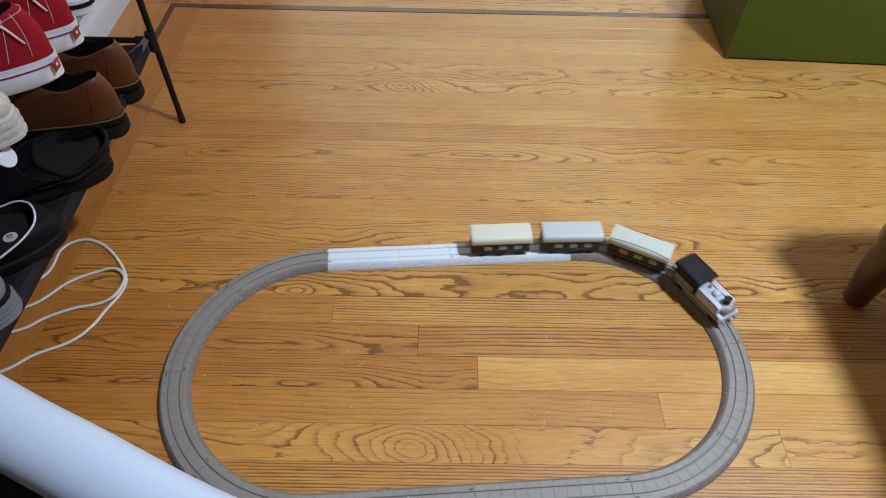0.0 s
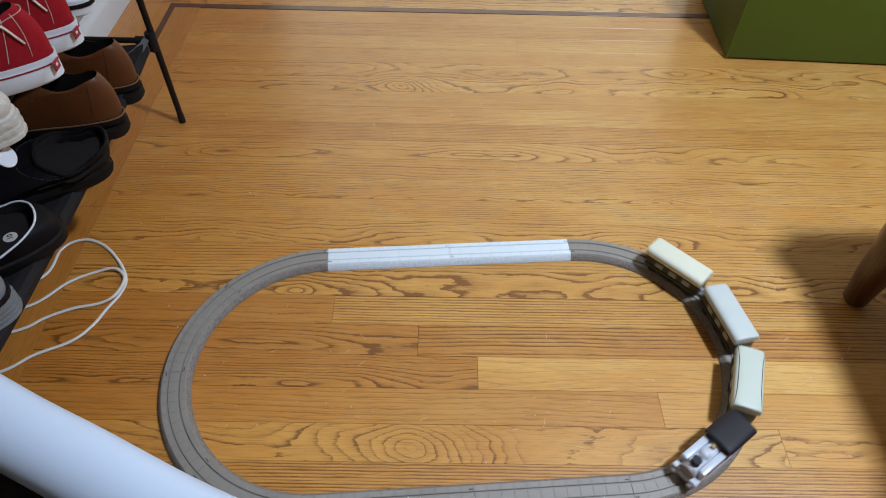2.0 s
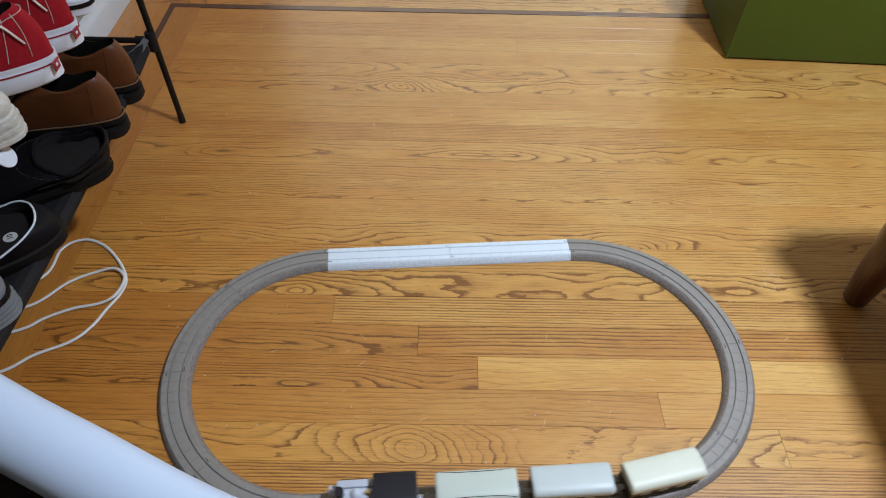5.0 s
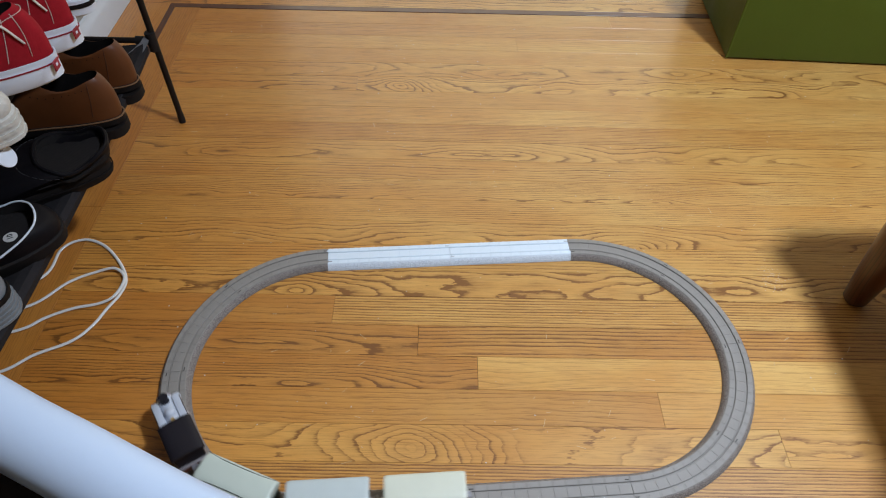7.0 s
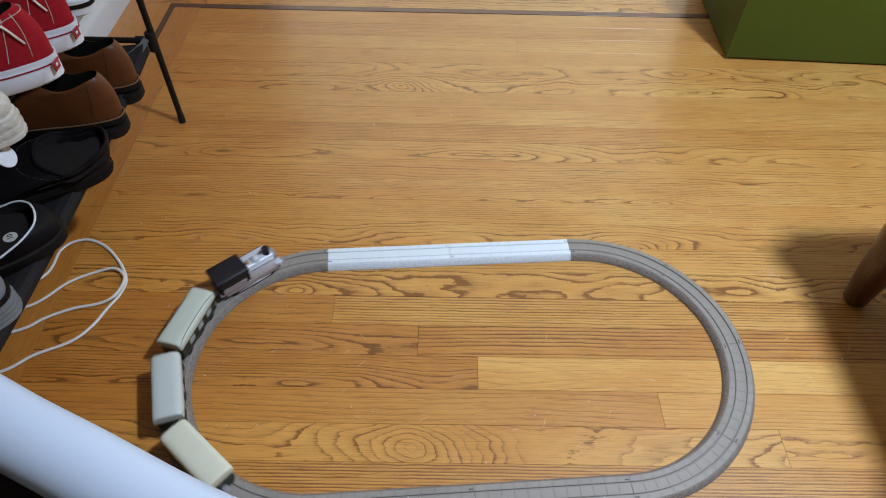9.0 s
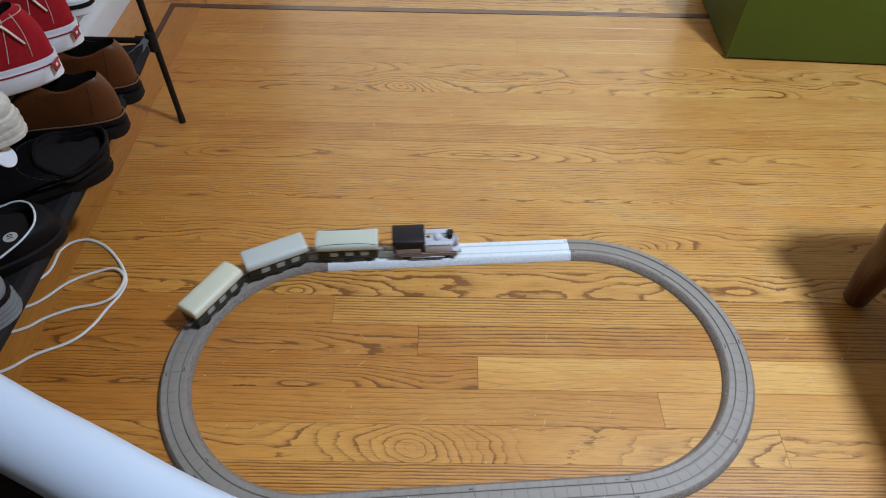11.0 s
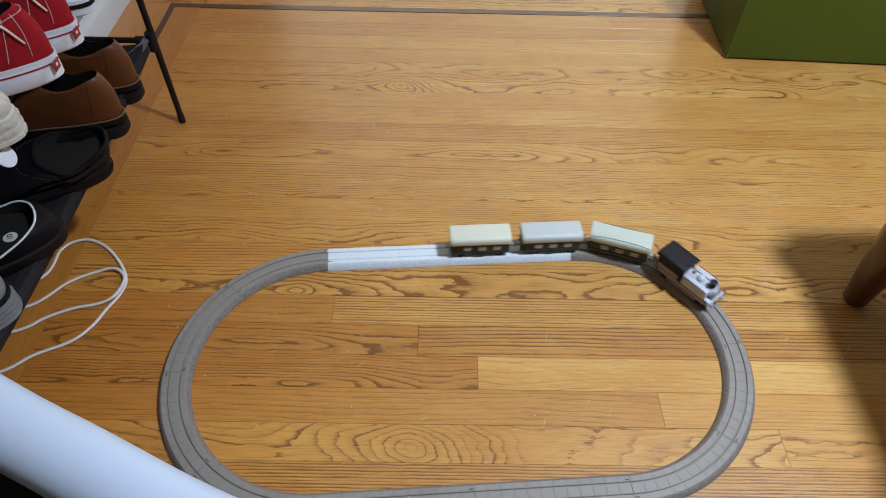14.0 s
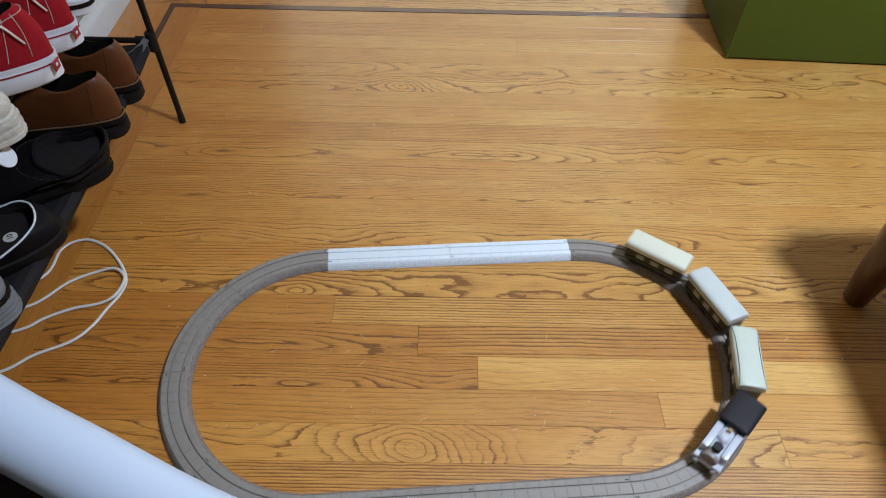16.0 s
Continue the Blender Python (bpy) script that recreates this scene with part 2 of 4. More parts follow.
x0, x1, y0, y1 = ROOM
floor = slab("floor", x1 - x0 + 0.24, y1 - y0 + 0.24, 0.05, ((x0 + x1) / 2, (y0 + y1) / 2, -0.0415), SUBFLOOR, "honey-coloured oak strip floor with a dark inlaid line", "floor")
slab("wall_west", 0.12, y1 - y0, HEIGHT + 0.016, (x0 - 0.06, (y0 + y1) / 2, HEIGHT / 2 - 0.008), WALL, "plain warm grey painted wall behind the shoe rack", "wall")
slab("wall_east", 0.12, y1 - y0, HEIGHT + 0.016, (x1 + 0.06, (y0 + y1) / 2, HEIGHT / 2 - 0.008), WALL, "plain warm grey painted wall", "wall")
# unseen window, added with its light to put a sheen on the floor
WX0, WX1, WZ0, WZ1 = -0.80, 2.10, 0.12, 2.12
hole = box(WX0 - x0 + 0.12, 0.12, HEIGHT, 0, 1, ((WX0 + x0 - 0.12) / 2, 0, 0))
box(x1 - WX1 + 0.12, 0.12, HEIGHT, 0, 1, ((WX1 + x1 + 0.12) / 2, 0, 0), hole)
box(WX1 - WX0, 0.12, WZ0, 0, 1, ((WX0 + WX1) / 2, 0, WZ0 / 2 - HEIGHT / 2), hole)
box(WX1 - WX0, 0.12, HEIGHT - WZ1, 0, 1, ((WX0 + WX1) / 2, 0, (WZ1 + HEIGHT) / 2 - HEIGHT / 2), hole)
wall_north = tagged(new("wall_north", build("wall_north", hole, WALL, False)), "plain warm grey painted wall with an opening for the added window", "wall", "", "structure")
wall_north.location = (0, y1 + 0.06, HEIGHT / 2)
window = thing("window_1", pose(0, y1 + 0.03, 0), "unseen wide white framed window with two panes, added for the floor sheen", "window", "", "structure")
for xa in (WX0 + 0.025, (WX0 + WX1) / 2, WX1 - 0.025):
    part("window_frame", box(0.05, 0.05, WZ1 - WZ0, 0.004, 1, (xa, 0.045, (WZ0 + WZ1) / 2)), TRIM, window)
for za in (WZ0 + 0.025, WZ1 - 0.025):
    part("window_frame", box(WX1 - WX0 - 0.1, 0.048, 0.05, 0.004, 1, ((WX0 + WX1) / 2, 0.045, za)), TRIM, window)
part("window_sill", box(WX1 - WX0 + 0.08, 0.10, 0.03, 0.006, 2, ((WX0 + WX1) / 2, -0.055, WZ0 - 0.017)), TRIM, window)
slab("wall_south", x1 - x0 + 0.24, 0.12, HEIGHT + 0.016, ((x0 + x1) / 2, y0 - 0.06, HEIGHT / 2 - 0.008), WALL, "plain warm grey painted wall", "wall")
slab("ceiling", x1 - x0 + 0.24, y1 - y0 + 0.24, 0.1, ((x0 + x1) / 2, (y0 + y1) / 2, HEIGHT + 0.052), CEILING, "plain white ceiling", "ceiling")


def baseboard(m, length):
    prof = [(0, 0), (0.016, 0), (0.016, 0.052), (0.012, 0.062), (0.008, 0.067), (0.006, 0.074), (0, 0.076)]
    bm = loft([[(px, y, pz) for px, pz in prof] for y in (-length / 2, length / 2)])
    ob = new("baseboard", build("baseboard", bm, TRIM))
    ob.matrix_basis = m
    return tagged(ob, "white painted wooden baseboard with moulded top", "baseboard", "", "structure")


baseboard(pose(x0 + 0.001, (y0 + y1) / 2, 0.001), y1 - y0 - 0.04)

# ---- lamp on the ceiling ----
pendant = thing("pendant_lamp", pose(LAMP[0], LAMP[1], 0), "grey metal pendant lamp hanging from the ceiling, switched on", "pendant lamp")
part("ceiling_rose", cyl(0.05, 0.04, (0, 0, HEIGHT), (0, 0, HEIGHT - 0.025), 28), TRIM, pendant)
part("cord", cyl(0.003, 0.003, (0, 0, HEIGHT - 0.02), (0, 0, LAMP[2] + 0.10), 8), TRIM, pendant)
# unseen deep shade, added so that its rim dims the light on the left
shade = [(0.030, 0.10), (0.080, 0.090), (0.130, 0.050), (0.160, -0.030), (0.182, -0.146), (0.178, -0.146), (0.156, -0.030), (0.126, 0.044), (0.078, 0.083), (0.028, 0.092)]
part("shade", loft([[(r * math.cos(a), r * math.sin(a), LAMP[2] + z) for a in (2 * math.pi * k / 40 for k in range(40))] for r, z in shade]), SHADE, pendant, "unseen deep grey metal shade, added to dim the left side")

# ---- shoe rack ----
RX, RB = -0.597, -0.850          # front and back of the shelves
RY0, RY1 = -0.420, 0.584
DECKS = (0.200, 0.365)
FRONTS = (-0.613, -0.660)


def shoe_rack():
    rack = thing("shoe_rack", pose(0, 0, 0), "black tube shoe rack with grey fabric shelves, full of shoes", "shoe rack")
    for y in (RY0, RY1):
        for x, lean in ((RX, 0.008), (RB, -0.004)):
            leg = part("leg", cyl(0.0062, 0.0062, (x + 0.002, y + lean, 0.010), (x, y, 0.56), 16), BLACK_METAL, rack)
            part("foot_cap", cyl(0.0072, 0.0068, (x + 0.002, y + lean, 0.0), (x + 0.002, y + lean, 0.022), 16), BLACK_PLASTIC, leg)
        for z in DECKS + (0.545,):
            part("crossbar", cyl(0.0056, 0.0056, (RX, y, z), (RB, y, z), 14), BLACK_METAL, rack)
            for x, d in ((RX, -1), (RB, 1)):
                joint = cyl(0.0098, 0.0098, (x, y, z - 0.020), (x, y, z + 0.018), 16)
                cyl(0.0085, 0.0085, (x, y, z), (x + d * 0.030, y, z), 16, joint)
                part("joint", joint, BLACK_PLASTIC, rack)
    for z, front in zip(DECKS, FRONTS):
        for x in (front, RB):
            part("shelf_bar", tube([(x, RY0 + (RY1 - RY0) * k / 10, z - 0.007 - 0.026 * math.sin(math.pi * k / 10) ** 0.7) for k in range(11)], 0.0045, 10, 1.0, 3), BLACK_METAL, rack)
        rings = []
        for k in range(33):
            u = k / 32
            y = RY0 + 0.02 + (RY1 - RY0 - 0.035) * u
            sag = 0.026 * math.sin(math.pi * min(max(u, 0), 1)) ** 0.7
            ring = []
            for x, dz in ((front + 0.009, -0.016), (front + 0.011, -0.004), (front + 0.004, 0.002), (front - 0.05, -0.004), ((front + RB) / 2, -0.008), (RB + 0.05, -0.004), (RB, 0.002), (RB, -0.006), (RB + 0.05, -0.010), ((front + RB) / 2, -0.014), (front - 0.05, -0.010), (front + 0.003, -0.010)):
                ring.append((x, y, z + dz - sag))
            rings.append(ring)
        part("shelf_cloth", loft(rings), GREY_FABRIC, rack, "dark fabric shelf stretched between the bars")
        hem = []
        for k in range(33):
            u = k / 32
            y = RY0 + 0.02 + (RY1 - RY0 - 0.035) * u
            sag = 0.026 * math.sin(math.pi * u) ** 0.7
            hem.append([(front + dx, y, z + dz - sag) for dx, dz in ((0.0095, -0.017), (0.0118, -0.004), (0.0045, 0.003), (-0.010, 0.0012), (-0.010, 0.0004), (0.0040, 0.0022), (0.0110, -0.004), (0.0088, -0.017))])
        part("hem", loft(hem), HEM, rack, "grey stitched hem along the shelf")
    for z, front in zip(DECKS, FRONTS):
        for y, d in ((RY1, -1), (RY0, 1)):
            rings = []
            for k in range(9):
                u = k / 8
                c = Vector((RX + (front - 0.004 - RX) * u, y + d * (0.004 + 0.075 * u), z + 0.012 - 0.026 * u ** 0.6))
                w = 0.010 + 0.034 * u
                rings.append([c + Vector((-w * h, 0, lift)) for h, lift in ((0, 0), (0.5, -0.003 * u), (1, 0), (1, -0.0012), (0.5, -0.003 * u - 0.0012), (0, -0.0012))])
            part("corner_strap", loft(rings), STRAP, rack, "grey fabric corner pulled up to the joint")
    return rack


shoe_rack()


# ---- shoes: heel at the origin, toe along -X, resting on z = 0 ----
def outline(back, front, half, z, n=40, heel=0.80, lift=0.0, shift=0.0):
    """A foot-shaped loop between back and front of the given half width."""
    ring = []
    for k in range(n):
        a = 2 * math.pi * k / n
        u = 0.5 - 0.5 * math.cos(a)
        s = math.copysign(abs(math.sin(a)) ** 0.78, math.sin(a))
        wide = heel + (1 - heel) * min(1.0, max(0.0, (u - 0.15) / 0.5)) - 0.10 * math.exp(-((u - 0.40) / 0.16) ** 2)
        ring.append((-(back + (front - back) * u), s * half * wide + shift * u, z + lift * max(0.0, u - 0.72) * 3))
    return ring


def shoe(name, m, label, length, half, sole_h, rim, upper_mat, sole_mat, lining_mat, tall=0.062, sole_out=0.004, extras=None, group="shoes on the rack", lean=0.010, taper=0.30):
    s = thing(name, m, label, "shoe", group)
    low = [outline(0.004, length - 0.004, half + sole_out - 0.003, 0.0, lift=0.008), outline(-sole_out, length + sole_out, half + sole_out, 0.004, lift=0.008),
           outline(-sole_out, length + sole_out, half + sole_out, sole_h - 0.003, lift=0.006), outline(0.0, length, half + sole_out - 0.003, sole_h, lift=0.006)]
    part("sole", loft(low), sole_mat, s)
    rings = []
    for k in range(9):
        u = k / 8
        back = -0.001 + lean * u ** 1.6 - 0.004 * math.sin(math.pi * u)
        front = length - 0.004 - (length * (1 - rim)) * (u ** 1.35) - 0.012 * (u > 0.05)
        width = half * (1 - taper * u ** 1.5)
        dip = 0.010
        ring = outline(back, front, width, 0)
        z = sole_h - 0.001 + (tall - sole_h) * (1 - (1 - u) ** 1.25)
        rings.append([(px, py, z - dip * u * math.sin(math.pi * min(1, max(0, (-px - back) / (front - back)))) ** 2 * 1.3) for px, py, _ in ring])
    rings.append([(px * 0.97 - 0.002, py * 0.90, pz + 0.0015) for px, py, pz in rings[-1]])
    part("upper", loft(rings, True, False), upper_mat, s)
    inner = [[(px * 0.97 - 0.002, py * 0.895, pz + 0.001) for px, py, pz in rings[8]], [(px * 0.96 - 0.004, py * 0.86, pz - 0.012) for px, py, pz in rings[8]],
             [(px * 1.02 - 0.004, py * 0.95, sole_h + 0.010) for px, py, pz in rings[6]], [(px * 1.0 - 0.006, py * 0.80, sole_h + 0.006) for px, py, pz in rings[6]]]
    bowl = loft(inner, True, False)
    bowl.verts.ensure_lookup_table()
    bowl.faces.new(bowl.verts[-40:])
    part("lining", bowl, lining_mat, s)
    if extras:
        extras(s, rings, length, half, sole_h)
    return s


def band(s, name, length, half, out, z0, z1, material, label="", lift=0.006):
    """A thin strip that runs round the shoe's side."""
    a, b = outline(-out, length + out, half + out, z0, lift=lift), outline(-out, length + out, half + out, z1, lift=lift)
    c, d = outline(-out + 0.002, length + out - 0.002, half + out - 0.002, z1, lift=lift), outline(-out + 0.002, length + out - 0.002, half + out - 0.002, z0, lift=lift)
    return part(name, loft([a, b, c, d, a], True, False), material, s, label)


RED = cloth("red_canvas", (0.37, 0.010, 0.020), 1400.0)
RED_RUBBER = plain("red_rubber", (0.30, 0.012, 0.03), 0.5)
WHITE_RUBBER = plain("white_rubber", (0.74, 0.81, 0.92), 0.5, 30.0, 0.10)
WHITE_THREAD = plain("white_thread", (0.75, 0.70, 0.64), 0.8)
BROWN_LEATHER = plain("brown_leather", (0.155, 0.049, 0.013), 0.5, 22.0, 0.45, bump=0.3, Specular_IOR_Level=0.35)
DARK_RUBBER = plain("dark_rubber", (0.009, 0.007, 0.007), 0.7, 40.0, 0.25, Specular_IOR_Level=0.2)
DARK_LINING = cloth("dark_lining", (0.012, 0.010, 0.010), 500.0)
BLACK_LEATHER = plain("black_leather", (0.006, 0.005, 0.007), 0.6, 25.0, 0.3, bump=0.3, Specular_IOR_Level=0.14)
GREY_SUEDE = cloth("grey_suede", (0.21, 0.23, 0.26), 600.0)
OFF_WHITE = cloth("off_white_knit", (0.62, 0.61, 0.57), 500.0)
GREY_RUBBER = plain("grey_rubber", (0.22, 0.24, 0.26), 0.6, 30.0, 0.2)
STICKER = plain("sticker_white", (0.60, 0.60, 0.58), 0.6, 30.0, 0.1)
DARK_STITCH = plain("dark_brown_thread", (0.06, 0.02, 0.008), 0.7)
SCRATCH = plain("scratched_varnish", (0.62, 0.46, 0.26), 0.6)
GREY_THREAD = plain("grey_thread", (0.05, 0.05, 0.055), 0.8)
TAN = plain("tan_welt", (0.22, 0.12, 0.06), 0.6)


def stitches(parent, points, material, size=0.00055, name="stitching"):
    """Short raised stitches along a line of points, in one mesh."""
    bm = bmesh.new()
    for i in range(0, len(points) - 1, 1):
        a, b = Vector(points[i]), Vector(points[i + 1])
        c = cyl(size, size, a + (b - a) * 0.15, a + (b - a) * 0.85, 5)
        merge(bm, c)
    return part(name, bm, material, parent)


def proud(p, length, by=0.0012):
    """A point moved out from the middle of the shoe."""
    d = Vector((p.x + length * 0.22, p.y, 0.0))
    return p + d.normalized() * by + Vector((0, 0, by * 0.5))


def red_extras(s, rings, length, half, sole_h):
    band(s, "stripe", length, half, 0.0052, sole_h - 0.0085, sole_h - 0.0065, RED_RUBBER, "thin red line round the white sole")
    band(s, "foxing", length, half, 0.0046, sole_h - 0.002, sole_h + 0.003, WHITE_RUBBER)
    swing = Matrix.Translation((-0.036, 0, 0)) @ pose(0, 0, 0, 0, 0, -24) @ Matrix.Translation((0.0345, 0, 0))
    tab = part("heel_patch", box(0.0022, 0.016, 0.015, 0.001, 1, (0.0050, 0, sole_h - 0.010)), RED_RUBBER, s, "small red rubber heel patch with a white mark", swing)
    part("mark", box(0.0008, 0.005, 0.0040, 0.0003, 1, (0.0064, -0.001, sole_h - 0.009)), WHITE_RUBBER, tab)
    for off in (0, 2):
        for side in (1, -1):
            line = [Vector(rings[j][(4 + off) * side % 40]) * 1.0 for j in range(1, 9)]
            line = [proud(p, length) for p in line]
            fine = [line[i].lerp(line[i + 1], t) for i in range(7) for t in (0, 0.33, 0.66)]
            stitches(s, fine, WHITE_THREAD)
    for side in (1, -1):
        top = [proud(Vector(rings[7][k * side % 40]), length) for k in range(0, 12)]
        fine = [top[i].lerp(top[i + 1], t) for i in range(11) for t in (0, 0.5)]
        stitches(s, fine, WHITE_THREAD)
    for picks in (((8, -8), (7, -7), (6, -6), (4, -5)), ((8, 11), (7, 10), (5, 9), (4, 9))):
        pts = [proud(Vector(rings[a][b % 40]), length, 0.003) for a, b in picks]
        lace = part("lace", tube(pts, 0.0026, 8, 0.6, 6), WHITE_THREAD, s, "loose white lace end")
        part("aglet", cyl(0.0019, 0.0015, pts[-1], pts[-1] + (pts[-1] - pts[-2]).normalized() * 0.012, 8), WHITE_THREAD, lace)


def brown_extras(s, rings, length, half, sole_h):
    part("heel_block", loft([outline(-0.003, 0.070, half * 0.83, z, n=24, heel=0.95) for z in (-0.018, -0.001)]), DARK_RUBBER, s, "stacked dark heel")
    band(s, "welt", length, half, 0.0050, sole_h - 0.0022, sole_h - 0.0004, TAN, "pale stitched welt")
    for side in (1, -1):
        holes = bmesh.new()
        for k in range(5, 14):
            p = Vector(rings[7][k * side % 40]).lerp(Vector(rings[6][k * side % 40]), 0.5)
            merge(holes, cyl(0.0008, 0.0008, p + Vector((0, -side * 0.0006, 0)), p + Vector((0, side * 0.0007, 0.0004)), 8))
        part("perforation", holes, DARK_RUBBER, s)
        seam = [Vector(rings[j][5 * side % 40]) for j in range(8, 0, -1)]
        part("seam", tube([p + Vector((0, side * 0.0002, 0)) for p in seam], 0.0007, 6, 1.0, 3), DARK_STITCH, s)
    part("heel_tab", tube([Vector(rings[8][0]) + Vector((0.0005, 0, -0.004)), Vector(rings[8][0]) + Vector((0.001, 0, -0.010))], 0.0016, 6, 1.0, 3), TAN, s)


def slot(x, y, z, turn=0.0, tip=0.0):
    return pose(x, y, z, 0, tip, turn)


LOW, HIGH = 0.171, 0.351
for x, y, turn in ((-0.578, 0.249, 25), (-0.580, 0.332, 20)):
    shoe("red_sneaker", slot(x, y, HIGH, turn), "red canvas low-top sneaker with white sole and laces", 0.285, 0.041, 0.034, 0.44, RED, WHITE_RUBBER, DARK_LINING, 0.108, extras=red_extras, lean=0.020)
for x, y, turn in ((-0.580, 0.356, 6), (-0.585, 0.452, 3)):
    shoe("brown_brogue", slot(x, y, LOW + 0.016, turn), "brown leather brogue shoe with dark heel", 0.290, 0.044, 0.017, 0.46, BROWN_LEATHER, DARK_RUBBER, DARK_LINING, 0.090, extras=brown_extras, lean=0.014)


def clog_extras(s, rings, length, half, sole_h):
    band(s, "sole_groove", length, half, 0.0025, sole_h * 0.45, sole_h * 0.55, DARK_RUBBER)
    rim = [Vector(p) for p in rings[8][::2]]
    part("rim", tube([(p.x * 0.985 - 0.001, p.y * 0.96, p.z + 0.001) for p in rim], 0.0035, 8, 1.0, 3, True), BLACK_LEATHER, s, "padded black rim round the opening")
    loop = [Vector(p) for p in rings[7]]
    stitches(s, [proud(p, length, 0.001) for p in loop], GREY_THREAD, 0.0004)
    foot = [(px * 0.97 - 0.004, py * 0.93, pz - 0.012) for px, py, pz in rings[8]]
    part("insole", loft([foot, [(px, py, pz - 0.004) for px, py, pz in foot]]), DARK_LINING, s, "dark padded insole")


shoe("black_slip_on", slot(-0.568, 0.250, LOW, 26), "black leather slip-on shoe with stitched rim and thick dark sole", 0.270, 0.058, 0.026, 0.42, BLACK_LEATHER, DARK_RUBBER, DARK_LINING, 0.062, sole_out=0.000, extras=clog_extras, lean=-0.008, taper=-0.02)


def size_extras(s, rings, length, half, sole_h):
    loop = [Vector(p) for p in rings[8][::2]]
    part("piping", tube([(p.x * 0.99 - 0.001, p.y * 0.97, p.z + 0.001) for p in loop], 0.0015, 6, 1.0, 3, True), WHITE_RUBBER, s, "white piping round the opening")
    disc = part("size_sticker", cyl(0.0095, 0.0095, (-0.064, -0.006, sole_h + 0.0040), (-0.064, -0.006, sole_h + 0.0070), 24), STICKER, s, "round white size sticker reading 10")
    font = bpy.data.curves.new("size_number", "FONT")
    font.body, font.size, font.align_x, font.align_y, font.extrude = "10", 0.011, "CENTER", "CENTER", 0.0002
    ob = new("size_number", font)
    me = bpy.data.meshes.new_from_object(ob)
    bpy.data.objects.remove(ob)
    me.materials.append(DARK_RUBBER)
    part("size_number", me, None, disc, "", Matrix.Translation((-0.064, -0.006, sole_h + 0.0073)) @ pose(0, 0, 0, 0, 0, 90))


shoe("black_loafer", slot(-0.592, 0.106, LOW, 30), "black soft loafer with white piping and a size sticker", 0.270, 0.068, 0.022, 0.60, BLACK_LEATHER, DARK_RUBBER, DARK_LINING, 0.052, extras=size_extras, lean=0.022, taper=0.03)


def ribbed_extras(s, rings, length, half, sole_h):
    # a dark band stands in for the shade in the crevice
    band(s, "sole_gap", length, half, 0.0050, sole_h - 0.003, sole_h + 0.005, DARK_RUBBER, "dark band for the shaded gap between the sole and the upper")
    for k in range(4):
        z = 0.006 + k * (sole_h - 0.010) / 4
        band(s, "sole_rib", length, half, 0.0062, z, z + 0.003, GREY_RUBBER)
    loop = [Vector(p) for p in rings[8][::2]]
    part("piping", tube([(p.x * 0.99 - 0.001, p.y * 0.97, p.z + 0.001) for p in loop], 0.0016, 6, 1.0, 3, True), STICKER, s, "pale edge round the opening")


shoe("grey_sneaker", slot(-0.600, -0.034, LOW, 26), "grey sneaker with ribbed thick rubber sole", 0.280, 0.057, 0.040, 0.60, GREY_SUEDE, GREY_RUBBER, GREY_SUEDE, 0.085, extras=ribbed_extras)


def white_extras(s, rings, length, half, sole_h):
    for k in range(3):
        z = 0.005 + k * (sole_h - 0.008) / 3
        band(s, "sole_rib", length, half, 0.0058, z, z + 0.005, OFF_WHITE)
    ring = []
    for k in range(25):
        a = 2 * math.pi * k / 24
        v, h = 0.0185 * math.cos(a), 0.0120 * math.sin(a) * (1.0 - 0.18 * math.cos(a))
        ring.append((h, v))
    hole = [(h * 0.42, v * 0.30 + 0.010) for h, v in ring]
    across, up = Vector((0.62, 0.78, 0.0)), Vector((-0.28, 0.22, 0.93))
    out = across.cross(up).normalized() * 0.0018
    mid = Vector((-0.026, -0.024, -0.008))
    loops = [[mid + across * h + up * v + out * d for h, v in line] for line, d in ((ring, -1), (ring, 1), (hole, 1), (hole, -1), (ring, -1))]
    part("pull_tab", loft([q[:-1] for q in loops], True, False), WHITE_RUBBER, s, "white rubber pull tab with a small hole")


shoe("white_sneaker", slot(-0.574, 0.112, HIGH, 18), "off-white knit sneaker with layered pale sole", 0.280, 0.052, 0.040, 0.48, OFF_WHITE, OFF_WHITE, DARK_LINING, 0.066, extras=white_extras)


def stripe_extras(s, rings, length, half, sole_h):
    band(s, "stripe", length, half, 0.0055, sole_h * 0.5, sole_h * 0.72, DARK_RUBBER, "dark stripe along the sole")


shoe("striped_sneaker", slot(-0.594, 0.422, HIGH, 2), "pale grey sneaker with a dark stripe on the sole", 0.285, 0.046, 0.030, 0.46, GREY_SUEDE, WHITE_RUBBER, DARK_LINING, 0.080, extras=stripe_extras)

# ---- green ottoman ----
ottoman = thing("storage_ottoman", pose(0.661, 0.878, 0, 0, 0, -2.6), "olive green vinyl storage box with piped edges", "storage box")
OW, OD, OH = 0.52, 0.40, 0.36
part("body", box(OW, OD, OH, 0.006, 3, (OW / 2, OD / 2, OH / 2 + 0.003)), GREEN_VINYL, ottoman)
for x, y in ((0.003, 0.003), (OW - 0.003, 0.003), (0.003, OD - 0.003), (OW - 0.003, OD - 0.003)):
    part("piping", cyl(0.0035, 0.0035, (x, y, 0.004), (x, y, OH - 0.004), 10), GREEN_VINYL, ottoman)
part("lid", box(OW + 0.012, OD + 0.012, 0.05, 0.012, 3, (OW / 2, OD / 2, OH + 0.029)), GREEN_VINYL, ottoman)

